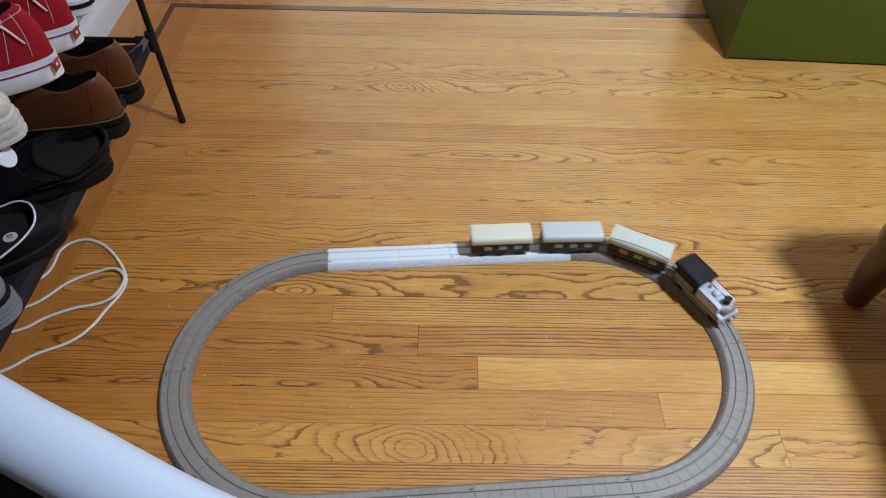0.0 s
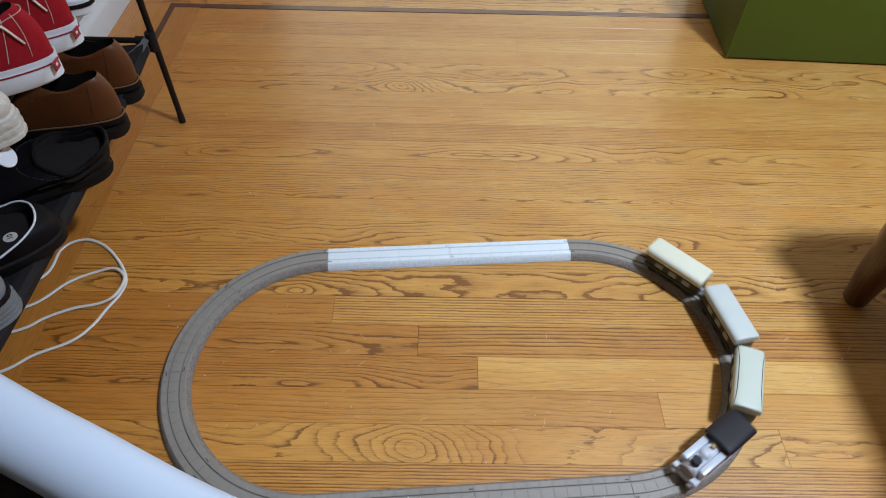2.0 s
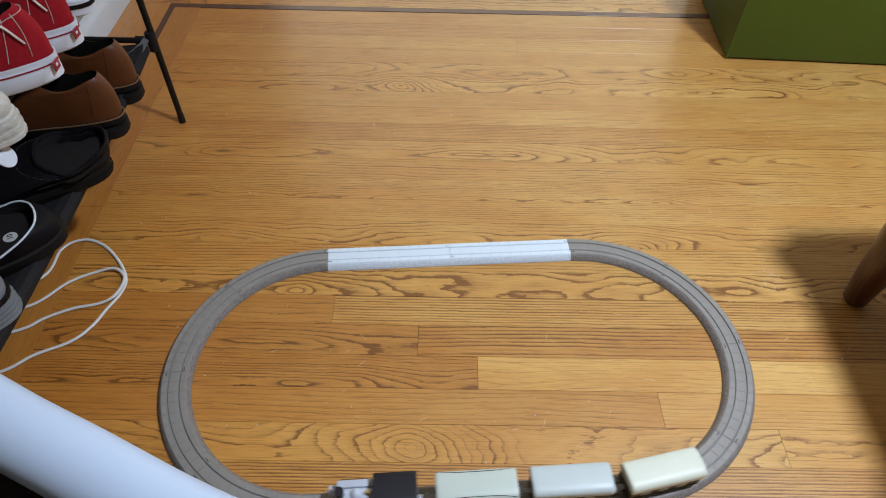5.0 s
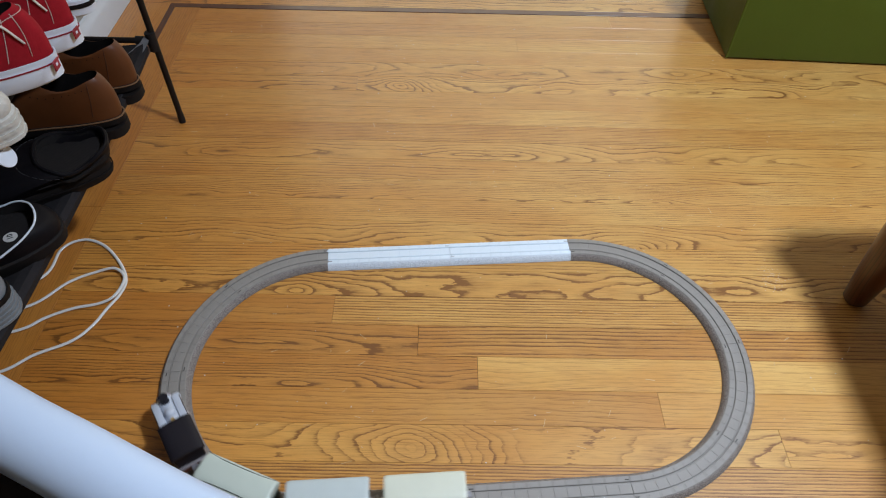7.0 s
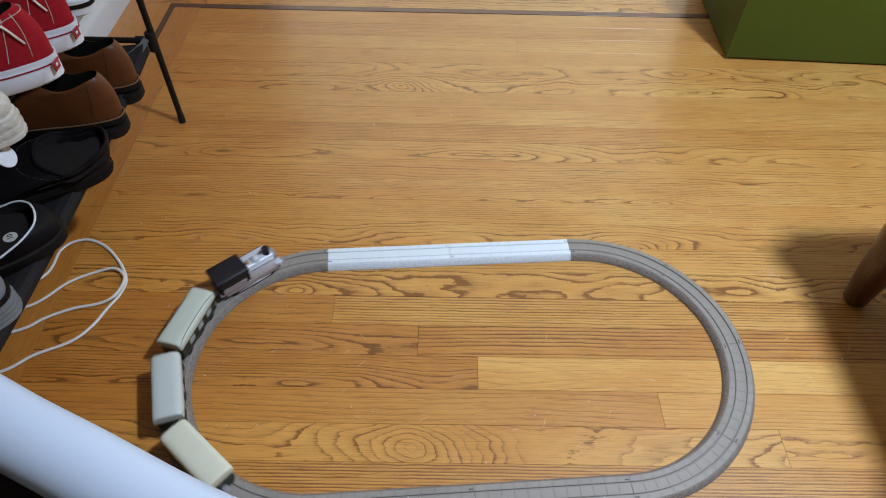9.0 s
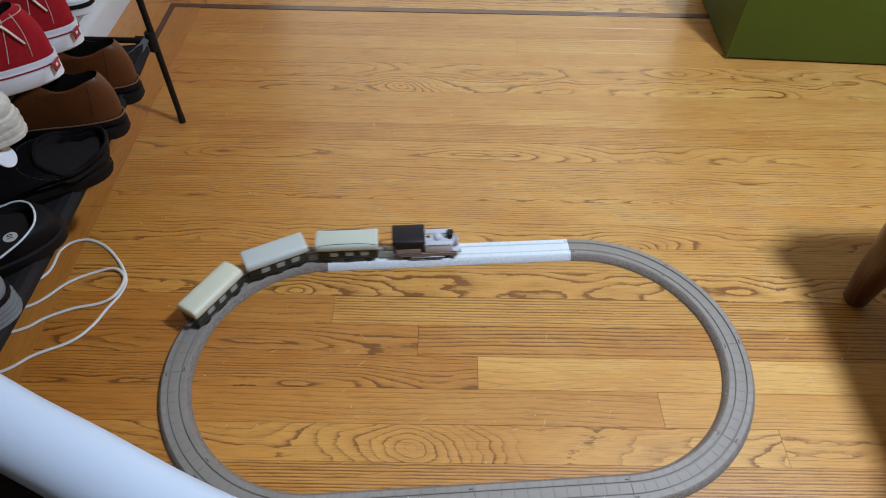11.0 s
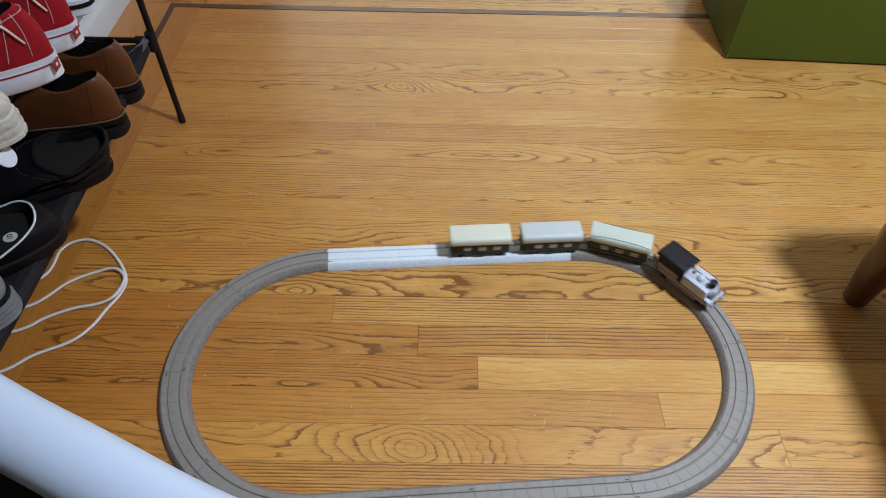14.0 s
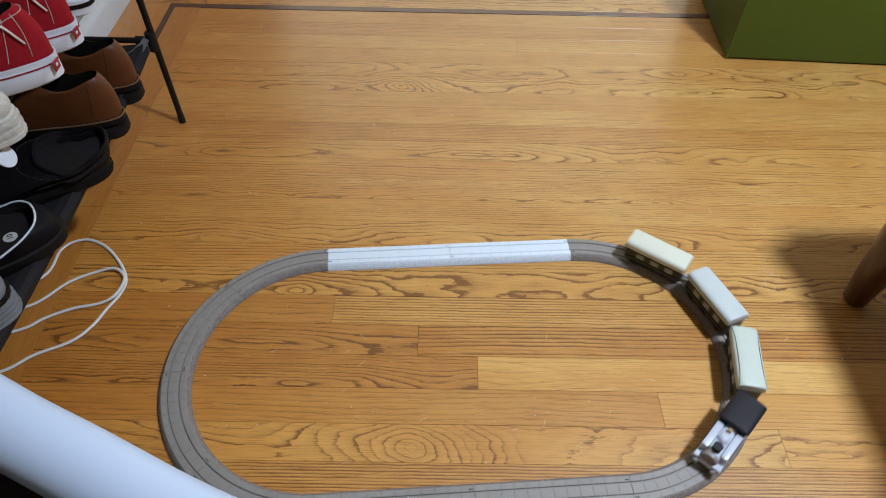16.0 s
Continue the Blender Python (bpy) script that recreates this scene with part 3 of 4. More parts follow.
# ---- stool ----
stool = thing("stool", pose(0, 0, 0), "dark brown wooden stool with turned tapered legs", "stool")
for x, y in ((0.682, 0.138), (1.030, 0.138), (0.682, -0.230), (1.030, -0.230)):
    rings = []
    for z, r in ((0.0, 0.017), (0.004, 0.020), (0.06, 0.026), (0.16, 0.033), (0.30, 0.035), (0.42, 0.030), (0.45, 0.028)):
        rings.append([(x + 0.02 * z + r * math.cos(a), y + 0.01 * z + r * math.sin(a), z) for a in (2 * math.pi * k / 24 for k in range(24))])
    part("leg", loft(rings), STOOL_WOOD, stool)
part("seat", box(0.38, 0.44, 0.032, 0.010, 3, (0.890, -0.030, 0.464)), STOOL_WOOD, stool)
for y in (0.13, -0.222):
    part("apron", box(0.30, 0.018, 0.05, 0.003, 1, (0.860, y, 0.424)), STOOL_WOOD, stool)
for x in (0.692, 1.036):
    part("apron", box(0.018, 0.30, 0.05, 0.003, 1, (x, -0.046, 0.424)), STOOL_WOOD, stool)

# ---- low chair with a bent white frame, close to the camera ----
chair = thing("low_chair", pose(0, 0, 0), "low chair with bent white frame and dark seat", "chair")
part("armrest", tube([(-0.74, -0.115, 0.50), (-0.56, -0.226, 0.50), (-0.42, -0.311, 0.50), (-0.325, -0.361, 0.50), (-0.262, -0.390, 0.50), (-0.17, -0.432, 0.50), (-0.06, -0.470, 0.50), (0.02, -0.495, 0.50)], 0.0245, 20, 0.9, 8), WHITE_FRAME, chair, "smooth white bent rail")
part("leg", cyl(0.016, 0.020, (-0.735, -0.12, 0.0), (-0.735, -0.12, 0.485), 20), WHITE_FRAME, chair)
part("leg", cyl(0.016, 0.020, (0.01, -0.49, 0.0), (0.01, -0.49, 0.485), 20), WHITE_FRAME, chair)
part("seat", loft([[(-0.70, -0.17, z), (-0.30, -0.385, z), (-0.02, -0.50, z), (-0.10, -0.78, z), (-0.70, -0.60, z)] for z in (0.44, 0.475)]), DARK_SEAT, chair, "dark fabric seat")

# ---- toy railway ----
TURN = 4.422
HALF, RAD = 0.216, 0.2216
TR = pose(0, 0, 0, 0, 0, TURN)
TOP = 0.012
PROFILE = [(-0.0180, 0.0), (-0.0180, TOP - 0.0008), (-0.0172, TOP), (-0.0096, TOP), (-0.0090, TOP - 0.0020), (-0.0078, TOP - 0.0020), (-0.0072, TOP - 0.0006)]
PROFILE = PROFILE + [(-o, z) for o, z in reversed(PROFILE)]
EDGE = [(0.0180, 0.0), (0.0243, 0.0), (0.0236, 0.0025), (0.0195, TOP - 0.0022), (0.0181, TOP - 0.0012), (0.0180, TOP - 0.0012)]


def sweep(profile, where, steps):
    rings = []
    for k in range(steps + 1):
        p, d = where(k / steps)
        n = Vector((-d.y, d.x, 0))
        rings.append([p + n * o + Vector((0, 0, z)) for o, z in profile])
    return loft(rings)


def pebbles(where, side, length, seed):
    """Small rounded stones moulded on the sloping edge, in uneven rows."""
    rng = random.Random(seed)
    vs, fs = [], []
    count = int(length / 0.0021)
    for row, (o, z) in enumerate(((0.0190, TOP - 0.0028), (0.0206, 0.0066), (0.0221, 0.0042), (0.0234, 0.0018))):
        for k in range(count):
            p, d = where((k + 0.5 + 0.25 * (row % 2) + rng.uniform(-0.2, 0.2)) / (count + 1))
            n = Vector((-d.y, d.x, 0)) * side
            c = p + n * (o + rng.uniform(-0.0003, 0.0004)) + Vector((0, 0, z + rng.uniform(-0.0003, 0.0003)))
            a, b, h = rng.uniform(0.0008, 0.0013), rng.uniform(0.0008, 0.0012), rng.uniform(0.0009, 0.0014)
            out = (n * 0.8 + Vector((0, 0, 0.6))).normalized()
            up = d.cross(out)
            i = len(vs)
            vs += [c + d * a, c + up * b, c - d * a, c - up * b, c + out * h]
            fs += [(i, i + 1, i + 4), (i + 1, i + 2, i + 4), (i + 2, i + 3, i + 4), (i + 3, i, i + 4)]
    me = bpy.data.meshes.new("pebbles")
    me.from_pydata(vs, [], fs)
    return me


def track_piece(m, where, length, steps, colour, ties, label):
    body_mat, tie_mat, side_mat = (WHITE_TRACK, WHITE_TIE, WHITE_BALLAST) if colour == "white" else (GREY_TRACK, GREY_TIE, GREY_BALLAST)
    piece = thing("toy_track", m, label, "toy track", "toy railway track pieces")
    part("trackbed", sweep(PROFILE, where, steps), body_mat, piece)
    for side in (1, -1):
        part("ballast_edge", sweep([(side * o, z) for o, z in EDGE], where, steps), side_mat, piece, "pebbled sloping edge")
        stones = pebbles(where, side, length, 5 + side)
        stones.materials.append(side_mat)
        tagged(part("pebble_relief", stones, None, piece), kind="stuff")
    tie = build("sleeper", box(length / ties - 0.00035, 0.0138, 0.0016, 0.0003, 1), tie_mat, False)
    for k in range(ties):
        p, d = where((k + 0.5) / ties)
        turn = Matrix.Translation(p + Vector((0, 0, TOP - 0.0009))) @ pose(0, 0, 0, 0, 0, math.degrees(math.atan2(d.y, d.x)))
        part("sleeper", tie, None, piece, "", turn)
    ends = bmesh.new()
    for k in range(ties):
        p, d = where((k + 0.5) / ties)
        for side in (1, -1):
            b = box(length / ties - 0.0035, 0.0066, 0.0005, 0, 1)
            b.transform(Matrix.Translation(p + Vector((-d.y, d.x, 0)) * side * 0.0135 + Vector((0, 0, TOP + 0.0001))) @ pose(0, 0, 0, 0, 0, math.degrees(math.atan2(d.y, d.x))))
            merge(ends, b)
    tagged(part("tie_relief", ends, tie_mat, piece), kind="stuff")
    for end, side in ((0.0, 1), (1.0, -1)):
        p, d = where(end)
        n = Vector((-d.y, d.x, 0))
        out = -d if end == 0.0 else d
        turn = Matrix.Translation(p + n * side * 0.0125 + out * 0.004 + Vector((0, 0, TOP - 0.0006))) @ pose(0, 0, 0, 0, 0, math.degrees(math.atan2(d.y, d.x)))
        other = Matrix.Translation(p - n * side * 0.0125 - out * 0.004 + Vector((0, 0, TOP + 0.0001))) @ pose(0, 0, 0, 0, 0, math.degrees(math.atan2(d.y, d.x)))
        # shade of the joint's recess, laid on as a thin dark bar
        part("joint_slot", box(0.0062, 0.0016, 0.0008, 0.0002, 1), WHITE_SLOT if colour == "white" else GREY_SLOT, piece, "", other)
        part("connector", box(0.0085, 0.0042, 0.0018, 0.0006, 1), body_mat, piece, "", turn)
    return piece


def straight(t):
    return Vector((HALF * (t - 0.5) * 0.9985, 0, 0)), Vector((1, 0, 0))


def bend(t):
    a = radians(90 - 45 * (t * 0.998 + 0.001))
    return Vector((RAD * math.cos(a), RAD * math.sin(a), 0)), Vector((math.sin(a), -math.cos(a), 0))


WL, GL, GC = "straight white plastic toy track with pebbled edges", "straight grey plastic toy track with pebbled edges", "curved grey plastic toy track with pebbled edges"
track_piece(TR @ pose(-HALF / 2, RAD, 0.0005, 0, 0, 0.15), straight, HALF, 2, "white", 12, WL)
track_piece(TR @ pose(HALF / 2, RAD + 0.0004, 0.0005, 0, 0, -0.1), straight, HALF, 2, "white", 12, WL)
grey = track_piece(TR @ pose(HALF / 2, -RAD, 0.0005, 0, 0, 180), straight, HALF, 2, "grey", 12, GL)
copy_thing(grey, TR @ pose(-HALF / 2, -RAD, 0.0005, 0, 0, 180))
curve = track_piece(TR @ pose(HALF, 0, 0.0005), bend, RAD * math.pi / 4, 14, "grey", 10, GC)
for k in range(1, 4):
    copy_thing(curve, TR @ pose(HALF, 0, 0.0005, 0, 0, -45 * k))
for k in range(4):
    copy_thing(curve, TR @ pose(-HALF, 0, 0.0005, 0, 0, 180 - 45 * k))

LAP = 4 * HALF + 2 * math.pi * RAD


def on_track(s):
    """The place at s metres along the loop, in the track's own axes."""
    s %= LAP
    arc = math.pi * RAD
    if s < 2 * HALF:
        return Vector((s - HALF, RAD, 0))
    s -= 2 * HALF
    if s < arc:
        a = math.pi / 2 - s / RAD
        return Vector((HALF + RAD * math.cos(a), RAD * math.sin(a), 0))
    s -= arc
    if s < 2 * HALF:
        return Vector((HALF - s, -RAD, 0))
    s -= 2 * HALF
    a = -math.pi / 2 - s / RAD
    return Vector((-HALF + RAD * math.cos(a), RAD * math.sin(a), 0))


# ---- the train ----
CREAM = plain("cream_roof_plastic", (0.67, 0.69, 0.57), 0.45, 30.0, 0.08)
MINT = plain("pale_green_roof_plastic", (0.54, 0.60, 0.53), 0.45, 30.0, 0.08)
ICE = plain("pale_blue_roof_plastic", (0.53, 0.59, 0.58), 0.45, 30.0, 0.08)
CAR_GREEN = plain("dark_green_plastic", (0.014, 0.026, 0.016), 0.5, 40.0, 0.25)
CAR_WINDOW = plain("window_print", (0.33, 0.38, 0.38), 0.4, 60.0, 0.2)
UNDER = plain("underframe_black", (0.016, 0.015, 0.015), 0.6, 60.0, 0.25)
ROOF_BLACK = plain("cab_black_plastic", (0.012, 0.010, 0.015), 0.55, 40.0, 0.2, Specular_IOR_Level=0.3)
TANK_WHITE = plain("tank_white_plastic", (0.55, 0.59, 0.67), 0.3, 60.0, 0.15)
SKIRT = plain("grey_skirt_plastic", (0.34, 0.30, 0.31), 0.45, 60.0, 0.3)
ROD = plain("steel_grey_plastic", (0.42, 0.42, 0.46), 0.35, 60.0, 0.2, 0.4)
RUST = plain("brown_plastic", (0.10, 0.035, 0.02), 0.5, 60.0, 0.2)
DOME_GOLD = plain("brass_plastic", (0.45, 0.30, 0.10), 0.4, 60.0, 0.2)
WHEEL_R = 0.0085
WHEELS = []


def wheelset(parent, x, radius=WHEEL_R):
    w = cyl(0.0018, 0.0018, (0, -0.0155, 0), (0, 0.0155, 0), 10)
    for y in (-0.0135, 0.0135):
        cyl(radius, radius, (0, y - 0.002, 0), (0, y + 0.002, 0), 20, w)
        for k in range(5):
            a = 2 * math.pi * k / 5
            cyl(0.0013, 0.0013, (radius * 0.55 * math.cos(a), y - 0.0026, radius * 0.55 * math.sin(a)), (radius * 0.55 * math.cos(a), y + 0.0026, radius * 0.55 * math.sin(a)), 6, w)
    ob = part("wheelset", w, UNDER, parent, "", pose(x, 0, radius))
    WHEELS.append((ob, x, radius))
    return ob


def carriage(roof_mat, label, line=False):
    car = thing("toy_carriage", TR, label, "toy carriage", "carriages of the toy train")
    ln, half, base, eave, top = 0.102, 0.0180, 0.010, 0.0390, 0.0500
    part("body", box(ln, 2 * half, eave - base, 0.0015, 2, (0, 0, (eave + base) / 2)), CAR_GREEN, car)
    prof = []
    for k in range(17):
        a = math.pi * k / 16
        c, s = math.cos(a), math.sin(a)
        prof.append((0.0212 * math.copysign(abs(c) ** 0.55, c), eave - 0.002 + (top - eave + 0.002) * abs(s) ** 0.5))
    prof += [(-0.0205, eave - 0.0035), (0.0205, eave - 0.0035)]
    rings = []
    for x, k in ((-0.053, 0.93), (-0.0515, 0.98), (-0.048, 1.0), (0.048, 1.0), (0.0515, 0.98), (0.053, 0.93)):
        rings.append([(x, y * k, eave - 0.0035 + (z - eave + 0.0035) * k) for y, z in prof])
    part("roof", loft(rings), roof_mat, car)
    if line:
        for y in (0.0168, -0.0168):
            part("gutter", tube([(-0.050, y * 1.14, top - 0.0036), (-0.025, y, top - 0.0016), (0.025, y, top - 0.0016), (0.050, y * 1.14, top - 0.0036)], 0.0005, 6, 1.0, 8), UNDER, car)
    win = build("window", box(0.0138, 0.0012, 0.0100, 0.0004, 1), CAR_WINDOW, False)
    for side in (1, -1):
        for x in (-0.031, -0.005, 0.021):
            part("window", win, None, car, "", pose(x + 0.008, side * (half + 0.0003), 0.0245))
        part("side_rail", box(ln - 0.004, 0.0014, 0.0018, 0.0005, 1, (0, side * (half + 0.0004), 0.0165)), UNDER, car)
        part("step", box(0.016, 0.004, 0.003, 0.0008, 1, (0.0, side * 0.0165, 0.0085)), UNDER, car)
    part("underframe", box(ln + 0.002, 0.030, 0.005, 0.001, 1, (0, 0, 0.0105)), UNDER, car)
    hook = box(0.017, 0.007, 0.004, 0.001, 1, (0.058, 0, 0.0145))
    box(0.005, 0.012, 0.007, 0.0015, 1, (0.064, 0, 0.0155), hook)
    part("coupling", hook, ROD, car, "pale grey plastic coupling hook")
    part("coupling", box(0.012, 0.009, 0.004, 0.001, 1, (-0.055, 0, 0.0145)), ROD, car)
    for x in (-0.034, 0.034):
        wheelset(car, x)
    return car


def locomotive():
    loco = thing("toy_locomotive", TR, "white toy tank locomotive with black cab", "toy locomotive")
    part("chassis", box(0.112, 0.029, 0.010, 0.0015, 1, (0, 0, 0.012)), RUST, loco)
    part("running_board", box(0.114, 0.0400, 0.0030, 0.001, 1, (0, 0, 0.0215)), SKIRT, loco)
    for side in (1, -1):
        part("side_skirt", box(0.098, 0.0022, 0.009, 0.0008, 1, (0.002, side * 0.0178, 0.0165)), SKIRT, loco, "grey side skirt")
        part("coupling_rod", box(0.060, 0.0018, 0.0030, 0.0008, 1, (0.004, side * 0.0196, 0.0105)), ROD, loco, "steel grey rod")
        tank = part("side_tank", box(0.048, 0.0105, 0.0225, 0.0022, 2, (0.0230, side * 0.0145, 0.0342)), TANK_WHITE, loco, "white side tank")
        part("tank_line", box(0.040, 0.0008, 0.0010, 0.0003, 1, (0.0230, side * 0.0199, 0.0400)), UNDER, tank, "dark line along the tank")
        part("cab_side", box(0.048, 0.0018, 0.032, 0.001, 1, (-0.0290, side * 0.0185, 0.0385)), ROOF_BLACK, loco)
        part("cab_panel", box(0.042, 0.0012, 0.012, 0.0006, 1, (-0.0290, side * 0.0198, 0.0300)), SKIRT, loco, "pale grey lower cab panel")
        part("buffer", cyl(0.0034, 0.0040, (0.0560, side * 0.0130, 0.0185), (0.0625, side * 0.0130, 0.0185), 14), ROD, loco)
    part("boiler", cyl(0.0110, 0.0110, (-0.006, 0, 0.0350), (0.0530, 0, 0.0350), 28), TANK_WHITE, loco, "white boiler")
    part("smokebox_front", cyl(0.0122, 0.0108, (0.0515, 0, 0.0350), (0.0565, 0, 0.0350), 28), SKIRT, loco)
    part("chimney", cyl(0.0062, 0.0054, (0.0430, 0, 0.0440), (0.0430, 0, 0.0560), 20), ROOF_BLACK, loco, "black chimney")
    part("chimney_cap", cyl(0.0054, 0.0066, (0.0430, 0, 0.0560), (0.0430, 0, 0.0585), 20), ROOF_BLACK, loco)
    dome = bmesh.new()
    bmesh.ops.create_uvsphere(dome, u_segments=20, v_segments=12, radius=0.0078, matrix=Matrix.Translation((0.0215, 0, 0.0450)))
    part("dome", dome, TANK_WHITE, loco, "round white dome")
    part("safety_valve", cyl(0.0034, 0.0026, (0.0065, 0, 0.0440), (0.0065, 0, 0.0525), 14), DOME_GOLD, loco, "brass-coloured safety valve")
    part("buffer_beam", box(0.005, 0.0420, 0.0125, 0.0015, 1, (0.0555, 0, 0.0205)), TANK_WHITE, loco, "pale buffer beam")
    part("footplate", box(0.012, 0.0400, 0.0035, 0.001, 1, (0.0530, 0, 0.0262)), TANK_WHITE, loco)
    part("cab_front", box(0.0020, 0.0380, 0.034, 0.001, 1, (-0.0050, 0, 0.0390)), ROOF_BLACK, loco)
    part("cab_back", box(0.0020, 0.0380, 0.034, 0.001, 1, (-0.0525, 0, 0.0390)), ROOF_BLACK, loco)
    prof = []
    for k in range(13):
        a = math.pi * k / 12
        c, s = math.cos(a), math.sin(a)
        prof.append((0.0225 * math.copysign(abs(c) ** 0.6, c), 0.0545 + 0.0065 * abs(s) ** 0.8))
    prof += [(-0.0225, 0.0525), (0.0225, 0.0525)]
    part("cab_roof", loft([[(x, y * k, z) for y, z in prof] for x, k in ((-0.0570, 0.97), (-0.0560, 1.0), (-0.0015, 1.0), (-0.0005, 0.97))]), ROOF_BLACK, loco, "black cab roof")
    part("coupling", box(0.012, 0.009, 0.004, 0.001, 1, (-0.0600, 0, 0.0145)), ROD, loco)
    for ob in loco.children:
        ob.data.transform(Matrix.Diagonal((1, 1, 0.88, 1)))
    for x in (-0.032, 0.002, 0.036):
        wheelset(loco, x)
    return loco


# vehicle, half its wheelbase, reach of its front and rear couplings
TRAIN = [(locomotive(), 0.034, 0.0, 0.0718), (carriage(MINT, "dark green toy carriage with pale mint roof", True), 0.038, 0.0627, 0.0627),
         (carriage(ICE, "dark green toy carriage with pale blue-white roof"), 0.038, 0.0627, 0.0627), (carriage(CREAM, "dark green toy carriage with cream roof"), 0.038, 0.0627, 0.0627)]

# ---- white cable ----
CABLE_A = [(-0.8, 0.1, 0.003), (-0.718, 0.154, 0.003), (-0.71, 0.219, 0.003), (-0.678, 0.242, 0.003), (-0.637, 0.228, 0.003), (-0.597, 0.189, 0.003), (-0.574, 0.151, 0.003), (-0.574, 0.12, 0.003), (-0.585, 0.091, 0.003), (-0.598, 0.054, 0.003), (-0.621, 0.024, 0.003), (-0.668, -0.002, 0.003), (-0.707, -0.033, 0.003), (-0.79, -0.06, 0.003)]
CABLE_B = [(-0.8, 0.06, 0.003), (-0.713, 0.094, 0.003), (-0.67, 0.143, 0.003), (-0.631, 0.167, 0.003), (-0.598, 0.172, 0.008), (-0.575, 0.151, 0.008), (-0.579, 0.114, 0.008), (-0.602, 0.1, 0.003), (-0.641, 0.089, 0.003), (-0.679, 0.069, 0.003), (-0.71, 0.045, 0.003), (-0.79, 0.02, 0.003)]
cable_thing = thing("power_cable", pose(0, 0, 0), "white power cable looped loosely on the floor", "cable")
part("strand", tube(CABLE_A, 0.0027, 10, 0.75, 8), CABLE_WHITE, cable_thing)
part("strand", tube(CABLE_B, 0.0027, 10, 0.75, 8), CABLE_WHITE, cable_thing)

# ---- crumbs and scuffs on the floor ----
bm = bmesh.new()
rng = random.Random(4)
for k in range(240):
    x, y = rng.uniform(-0.60, 0.9), rng.uniform(-0.2, 1.02)
    b = bmesh.new()
    bmesh.ops.create_icosphere(b, subdivisions=1, radius=rng.uniform(0.0004, 0.0014), matrix=pose(x, y, 0.0004, 0, 0, rng.uniform(0, 180)) @ Matrix.Diagonal((1, rng.uniform(0.4, 0.9), 0.5, 1)))
    merge(bm, b)
for k in range(170):
    b = bmesh.new()
    bmesh.ops.create_icosphere(b, subdivisions=1, radius=rng.uniform(0.0002, 0.0006), matrix=pose(rng.gauss(0.556, 0.011), rng.gauss(0.178, 0.017), 0.0001) @ Matrix.Diagonal((1, 1, 0.3, 1)))
    merge(bm, b)
crumbs = tagged(new("crumbs", build("crumbs", bm, STICKER)), "pale crumbs and dust specks scattered over the floor", "crumbs", "", "stuff")

bm = bmesh.new()
for k in range(150):
    x, y = rng.uniform(-0.62, 0.75), rng.uniform(-0.2, 0.95)
    b = box(rng.uniform(0.003, 0.016), rng.uniform(0.0003, 0.0009), 0.0002, 0, 1)
    b.transform(pose(x, y, 0.0001, 0, 0, rng.gauss(0, 50)))
    merge(bm, b)
tagged(new("scratches", build("scratches", bm, SCRATCH, False)), "thin pale scratches in the floor varnish", "scratches", "", "stuff")
bm = bmesh.new()
for k in range(11):
    x, y = rng.uniform(-0.6, 0.95), rng.uniform(-0.2, 1.0)
    b = cyl(rng.uniform(0.0006, 0.0013), 0.0004, (0, 0, 0), (0, 0, 0.0002), 10)
    b.transform(pose(x, y, 0.0) @ Matrix.Diagonal((2.2, 0.8, 1, 1)))
    merge(bm, b)
tagged(new("dark_flecks", build("dark_flecks", bm, DARK_STITCH, False)), "small dark dents and specks on the boards", "flecks", "", "stuff")

# ---- floor boards ----
JOINTS = {-1: [-0.212], 0: [-0.068], 1: [0.027], 2: [0.302], 3: [0.469], -15: [0.151], -17: [0.403], -12: [-0.232]}
# lightness, cut, redness, strength of the grain
# left boards of rows -1 to 2: dim light added to their own tone
TONES = {(0, 0): (0.46, 0.05, 0.75, 1.0), (0, 1): (0.50, 0.75, 0.80, 1.35), (1, 0): (0.52, 0.22, 0.70, 1.1), (1, 1): (1.0, 0.30, 0.05, 0.30), (2, 0): (0.56, 0.6, 0.65, 0.32),
         (2, 1): (0.90, 0.6, 0.25, 0.35), (3, 0): (0.90, 0.0, 0.25, 0.70), (3, 1): (0.92, 0.1, 0.15, 0.60), (4, 0): (0.78, 0.6, 0.45, 1.7), (5, 0): (0.75, 0.5, 0.4, 0.9),
         (-1, 0): (0.46, 0.4, 0.75, 0.5), (-1, 1): (0.88, 0.62, 0.10, 1.6), (-2, 0): (0.85, 0.08, 0.15, 1.1), (-3, 0): (0.85, 0.55, 0.10, 0.70), (-4, 0): (0.82, 0.25, 0.15, 0.95),
         (-5, 0): (0.80, 0.5, 0.20, 0.65), (-6, 0): (0.80, 0.18, 0.20, 0.80), (-7, 0): (0.75, 0.35, 0.25, 0.85), (-8, 0): (0.80, 0.05, 0.20, 0.8), (-9, 0): (0.70, 0.7, 0.55, 0.9),
         (-10, 0): (0.92, 0.95, 0.15, 0.75), (-11, 0): (0.72, 0.8, 0.20, 0.45), (-12, 0): (0.80, 0.2, 0.30, 0.7), (-12, 1): (0.95, 0.0, 0.05, 0.9), (-13, 0): (0.78, 0.10, 0.30, 0.6),
         (-14, 0): (0.74, 0.7, 0.35, 0.35), (-15, 0): (0.98, 0.35, 0.05, 0.6), (-15, 1): (0.82, 0.6, 0.20, 0.35), (-16, 0): (0.66, 0.6, 0.50, 0.5), (-17, 0): (0.72, 0.7, 0.40, 0.25), (-17, 1): (0.60, 0.6, 0.60, 0.3)}

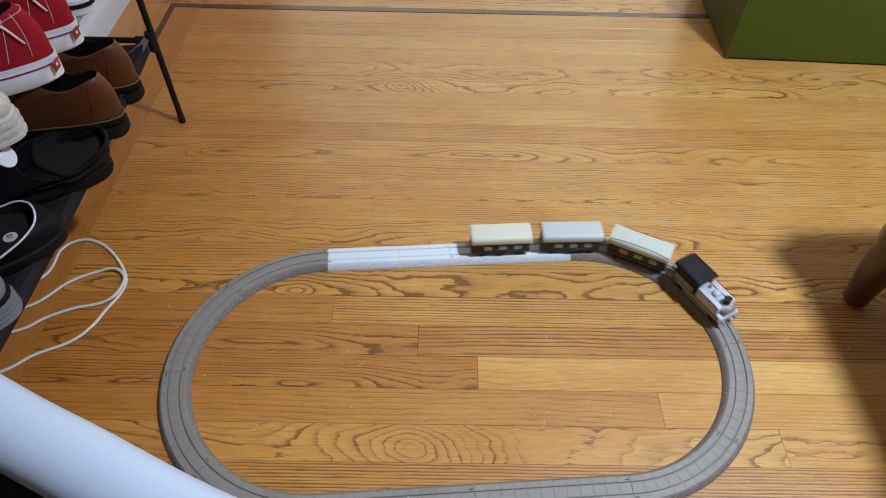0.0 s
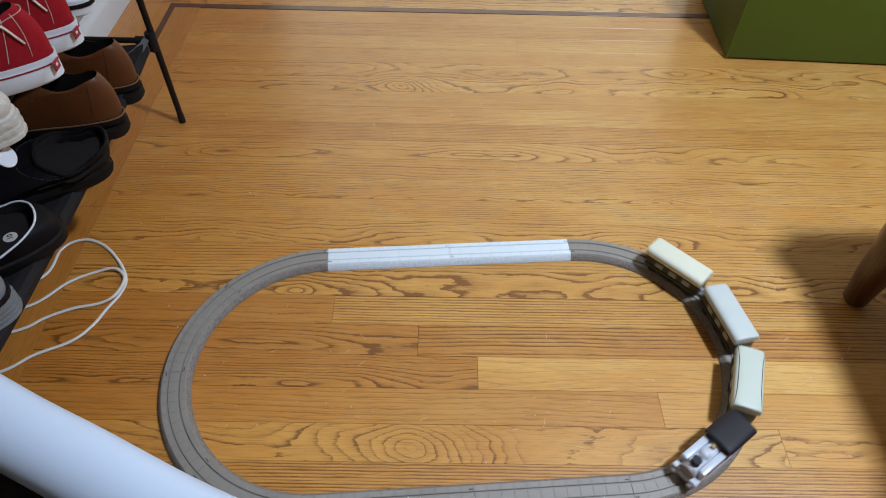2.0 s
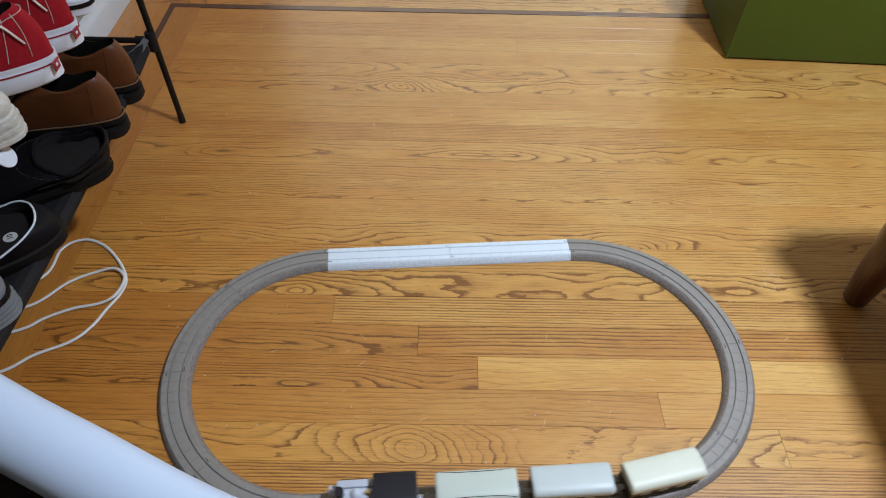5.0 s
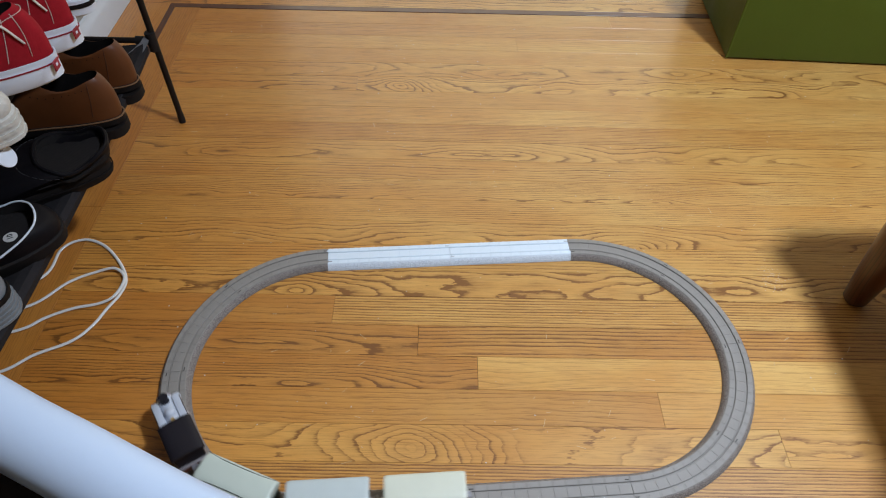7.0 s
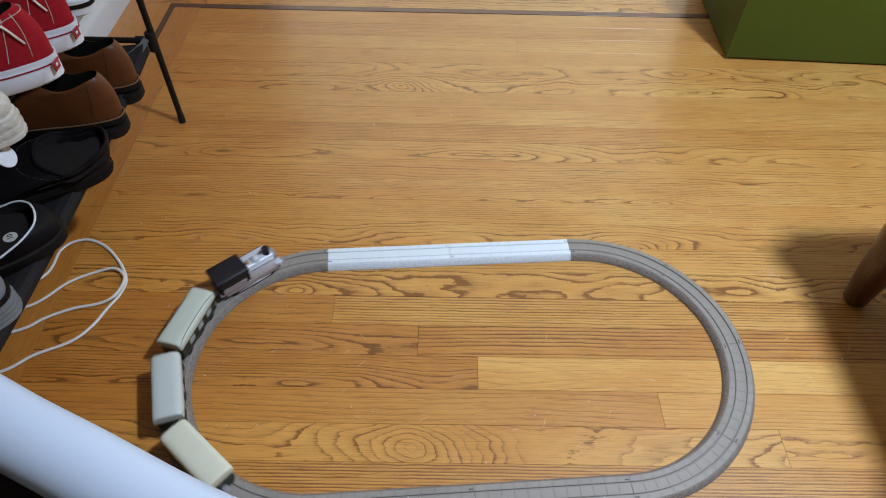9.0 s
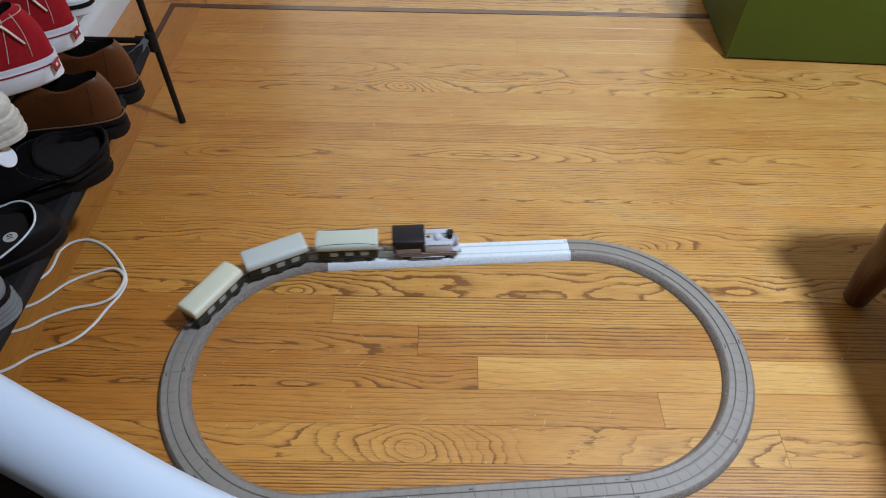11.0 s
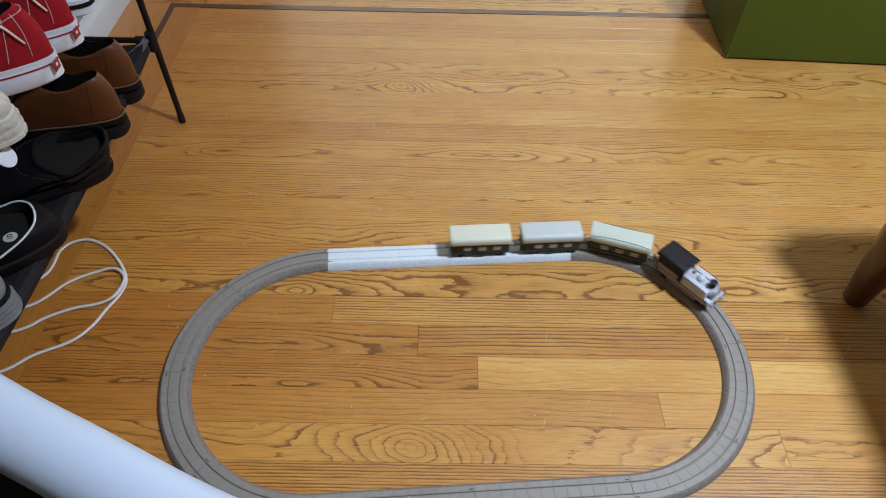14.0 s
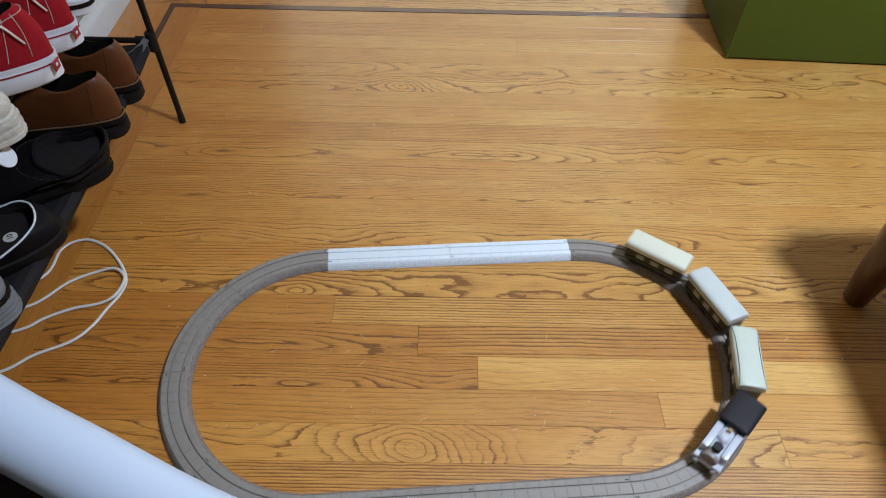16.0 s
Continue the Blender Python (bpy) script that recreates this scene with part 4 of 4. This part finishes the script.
# where a board's heart comes nearest to the face: along, across, lean
HEARTS = {(3, 0): (-0.054, -0.002, 0.50), (-12, 1): (-0.123, -0.002, 0.30), (0, 0): (-0.300, 0.004, 0.24), (-2, 0): (-0.330, -0.010, 0.20), (1, 0): (-0.225, 0.0056, 0.1), (-8, 0): (0.059, 0.0011, 0.22), (-7, 0): (0.518, -0.001, 0.25), (-4, 0): (0.358, 0.0147, 0.35), (-13, 0): (-0.521, -0.0059, 0.3), (2, 0): (-0.323, 0.0231, 0.2), (-10, 0): (0.302, 0.0117, 0.12)}


def board(name, xa, xb, ya, yb, material, tone, along_y=False, heart=None):
    """One board with eased edges, its grain along its length."""
    lx, ly = (xb - xa) / 2 - 0.0002, (yb - ya) / 2 - 0.0002
    if along_y:
        lx, ly = (yb - ya) / 2 - 0.0003, (xb - xa) / 2 - 0.00035
    e = 0.00018
    vs = [(sx * lx, sy * ly, -0.0150) for sx, sy in ((-1, -1), (1, -1), (1, 1), (-1, 1))]
    vs += [(sx * lx, sy * ly, -e) for sx, sy in ((-1, -1), (1, -1), (1, 1), (-1, 1))]
    vs += [(sx * (lx - e), sy * (ly - e), 0.0) for sx, sy in ((-1, -1), (1, -1), (1, 1), (-1, 1))]
    fs = [(3, 2, 1, 0), (8, 9, 10, 11)]
    for a in (0, 4):
        fs += [(a + i, a + (i + 1) % 4, a + 4 + (i + 1) % 4, a + 4 + i) for i in range(4)]
    me = bpy.data.meshes.new(name)
    me.from_pydata(vs, [], fs)
    me.materials.append(material)
    ob = new(name, me)
    ob.parent = floor
    ob.matrix_parent_inverse = Matrix.Translation(-Vector(floor.location))
    ob.matrix_basis = pose((xa + xb) / 2, (ya + yb) / 2, 0, 0, 0, 90 if along_y else 0)
    ob.color = tone
    ob["heart"] = (hearts.uniform(-lx, lx), 0.0, hearts.uniform(0.01, 0.12)) if heart is None else (heart[0] - (xa + xb) / 2, heart[1], heart[2])
    return ob


rng, hearts = random.Random(11), random.Random(23)


def any_tone():
    return (rng.uniform(0.6, 0.95), rng.choice((0.0, 0.15, 0.35, 0.6, 0.8)), rng.uniform(0.05, 0.5), rng.uniform(0.45, 1.0))


for row in range(-17, 38):
    top, bottom = ROW0 - row * PITCH, ROW0 - (row + 1) * PITCH
    if bottom < y0:
        break
    cuts = [LEFT_END] + JOINTS.get(row, [])
    nxt = cuts[-1] + rng.uniform(0.9, 1.3)
    while nxt < 1.02 or (row > 4 and nxt < x1 - 0.3):
        nxt += rng.uniform(0.5, 0.9)
    cuts += [nxt, x1] if nxt < x1 - 0.2 else [x1]
    for k, (a, b) in enumerate(zip(cuts, cuts[1:])):
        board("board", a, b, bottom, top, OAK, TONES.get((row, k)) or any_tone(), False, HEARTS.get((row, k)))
INLAY = 1.0750
board("inlay_strip", -0.7600, x1, INLAY, INLAY + 0.0200, WALNUT, (0.7, 0.8, 0.3, 0.6))
board("inlay_strip", -0.7600, -0.7440, y0, INLAY, WALNUT, (0.7, 0.8, 0.3, 0.6), True)
# border boards toned down for the dimmer light beside the rack
for a, b in ((y0, -0.6), (-0.6, 0.33), (0.33, INLAY)):
    board("board", -0.7440, LEFT_END, a, b, OAK, (0.42, 0.6, 0.55, 0.28), True)
for xa, xb in ((-0.8190, -0.7600), (-0.8860, -0.8190)):
    for a, b in ((y0, -0.3), (-0.3, 0.75), (0.75, INLAY + 0.02)):
        board("board", xa, xb, a, b, OAK, (rng.uniform(0.5, 0.7), 0.6, 0.4, 0.35), True)
for k in range(20):
    a = INLAY + 0.0200 + k * PITCH
    if a + PITCH > y1 + 0.03:
        break
    mid = rng.uniform(0.2, 1.6) if k > 3 else 1.2
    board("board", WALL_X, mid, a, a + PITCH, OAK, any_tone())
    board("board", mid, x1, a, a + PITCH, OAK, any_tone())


# ---- what moves ----
RUN = [(0.0, 0.685), (1.5, 0.924), (3.5, 1.244), (7.0, 1.792), (9.0, 2.112), (12.0, 2.586), (14.5, 2.985), (16.0, 3.222)]


def travelled(t):
    """Metres that the locomotive's middle has come along the loop."""
    return float(np.interp(t, [a for a, _ in RUN], [b for _, b in RUN]))


def stand(s, half):
    """The middle of a vehicle's wheelbase and its heading."""
    a, b = on_track(s - half), on_track(s + half)
    return (a + b) / 2, (b - a).normalized()


def follow(hitch, s, half, reach):
    """How far along the loop a vehicle stands whose front coupling hangs on the hitch."""
    near, far = s - 0.30, s
    for _ in range(40):
        m = (near + far) / 2
        mid, way = stand(m, half)
        near, far = (near, m) if (hitch - mid).dot(way) < reach else (m, far)
    return (near + far) / 2


def motions():
    times = [k / 10 for k in range(161)]
    rows = [[] for _ in TRAIN]
    for t in times:
        s, hitch = travelled(t), None
        for i, (vehicle, half, front, rear) in enumerate(TRAIN):
            if hitch is not None:
                s = follow(hitch, s, half, front)
            mid, way = stand(s, half)
            hitch = mid - way * rear
            rows[i].append((t, TR @ pose(mid.x, mid.y, TOP + 0.0005, 0, 0, math.degrees(math.atan2(way.y, way.x)))))
    for (vehicle, *_), path in zip(TRAIN, rows):
        walk(vehicle, path)
    fine = [k / 30 for k in range(481)]
    for ob, x, radius in WHEELS:
        walk(ob, [(t, pose(x, 0, radius, 0, math.degrees((travelled(t) - travelled(0)) / radius), 0)) for t in fine])


motions()
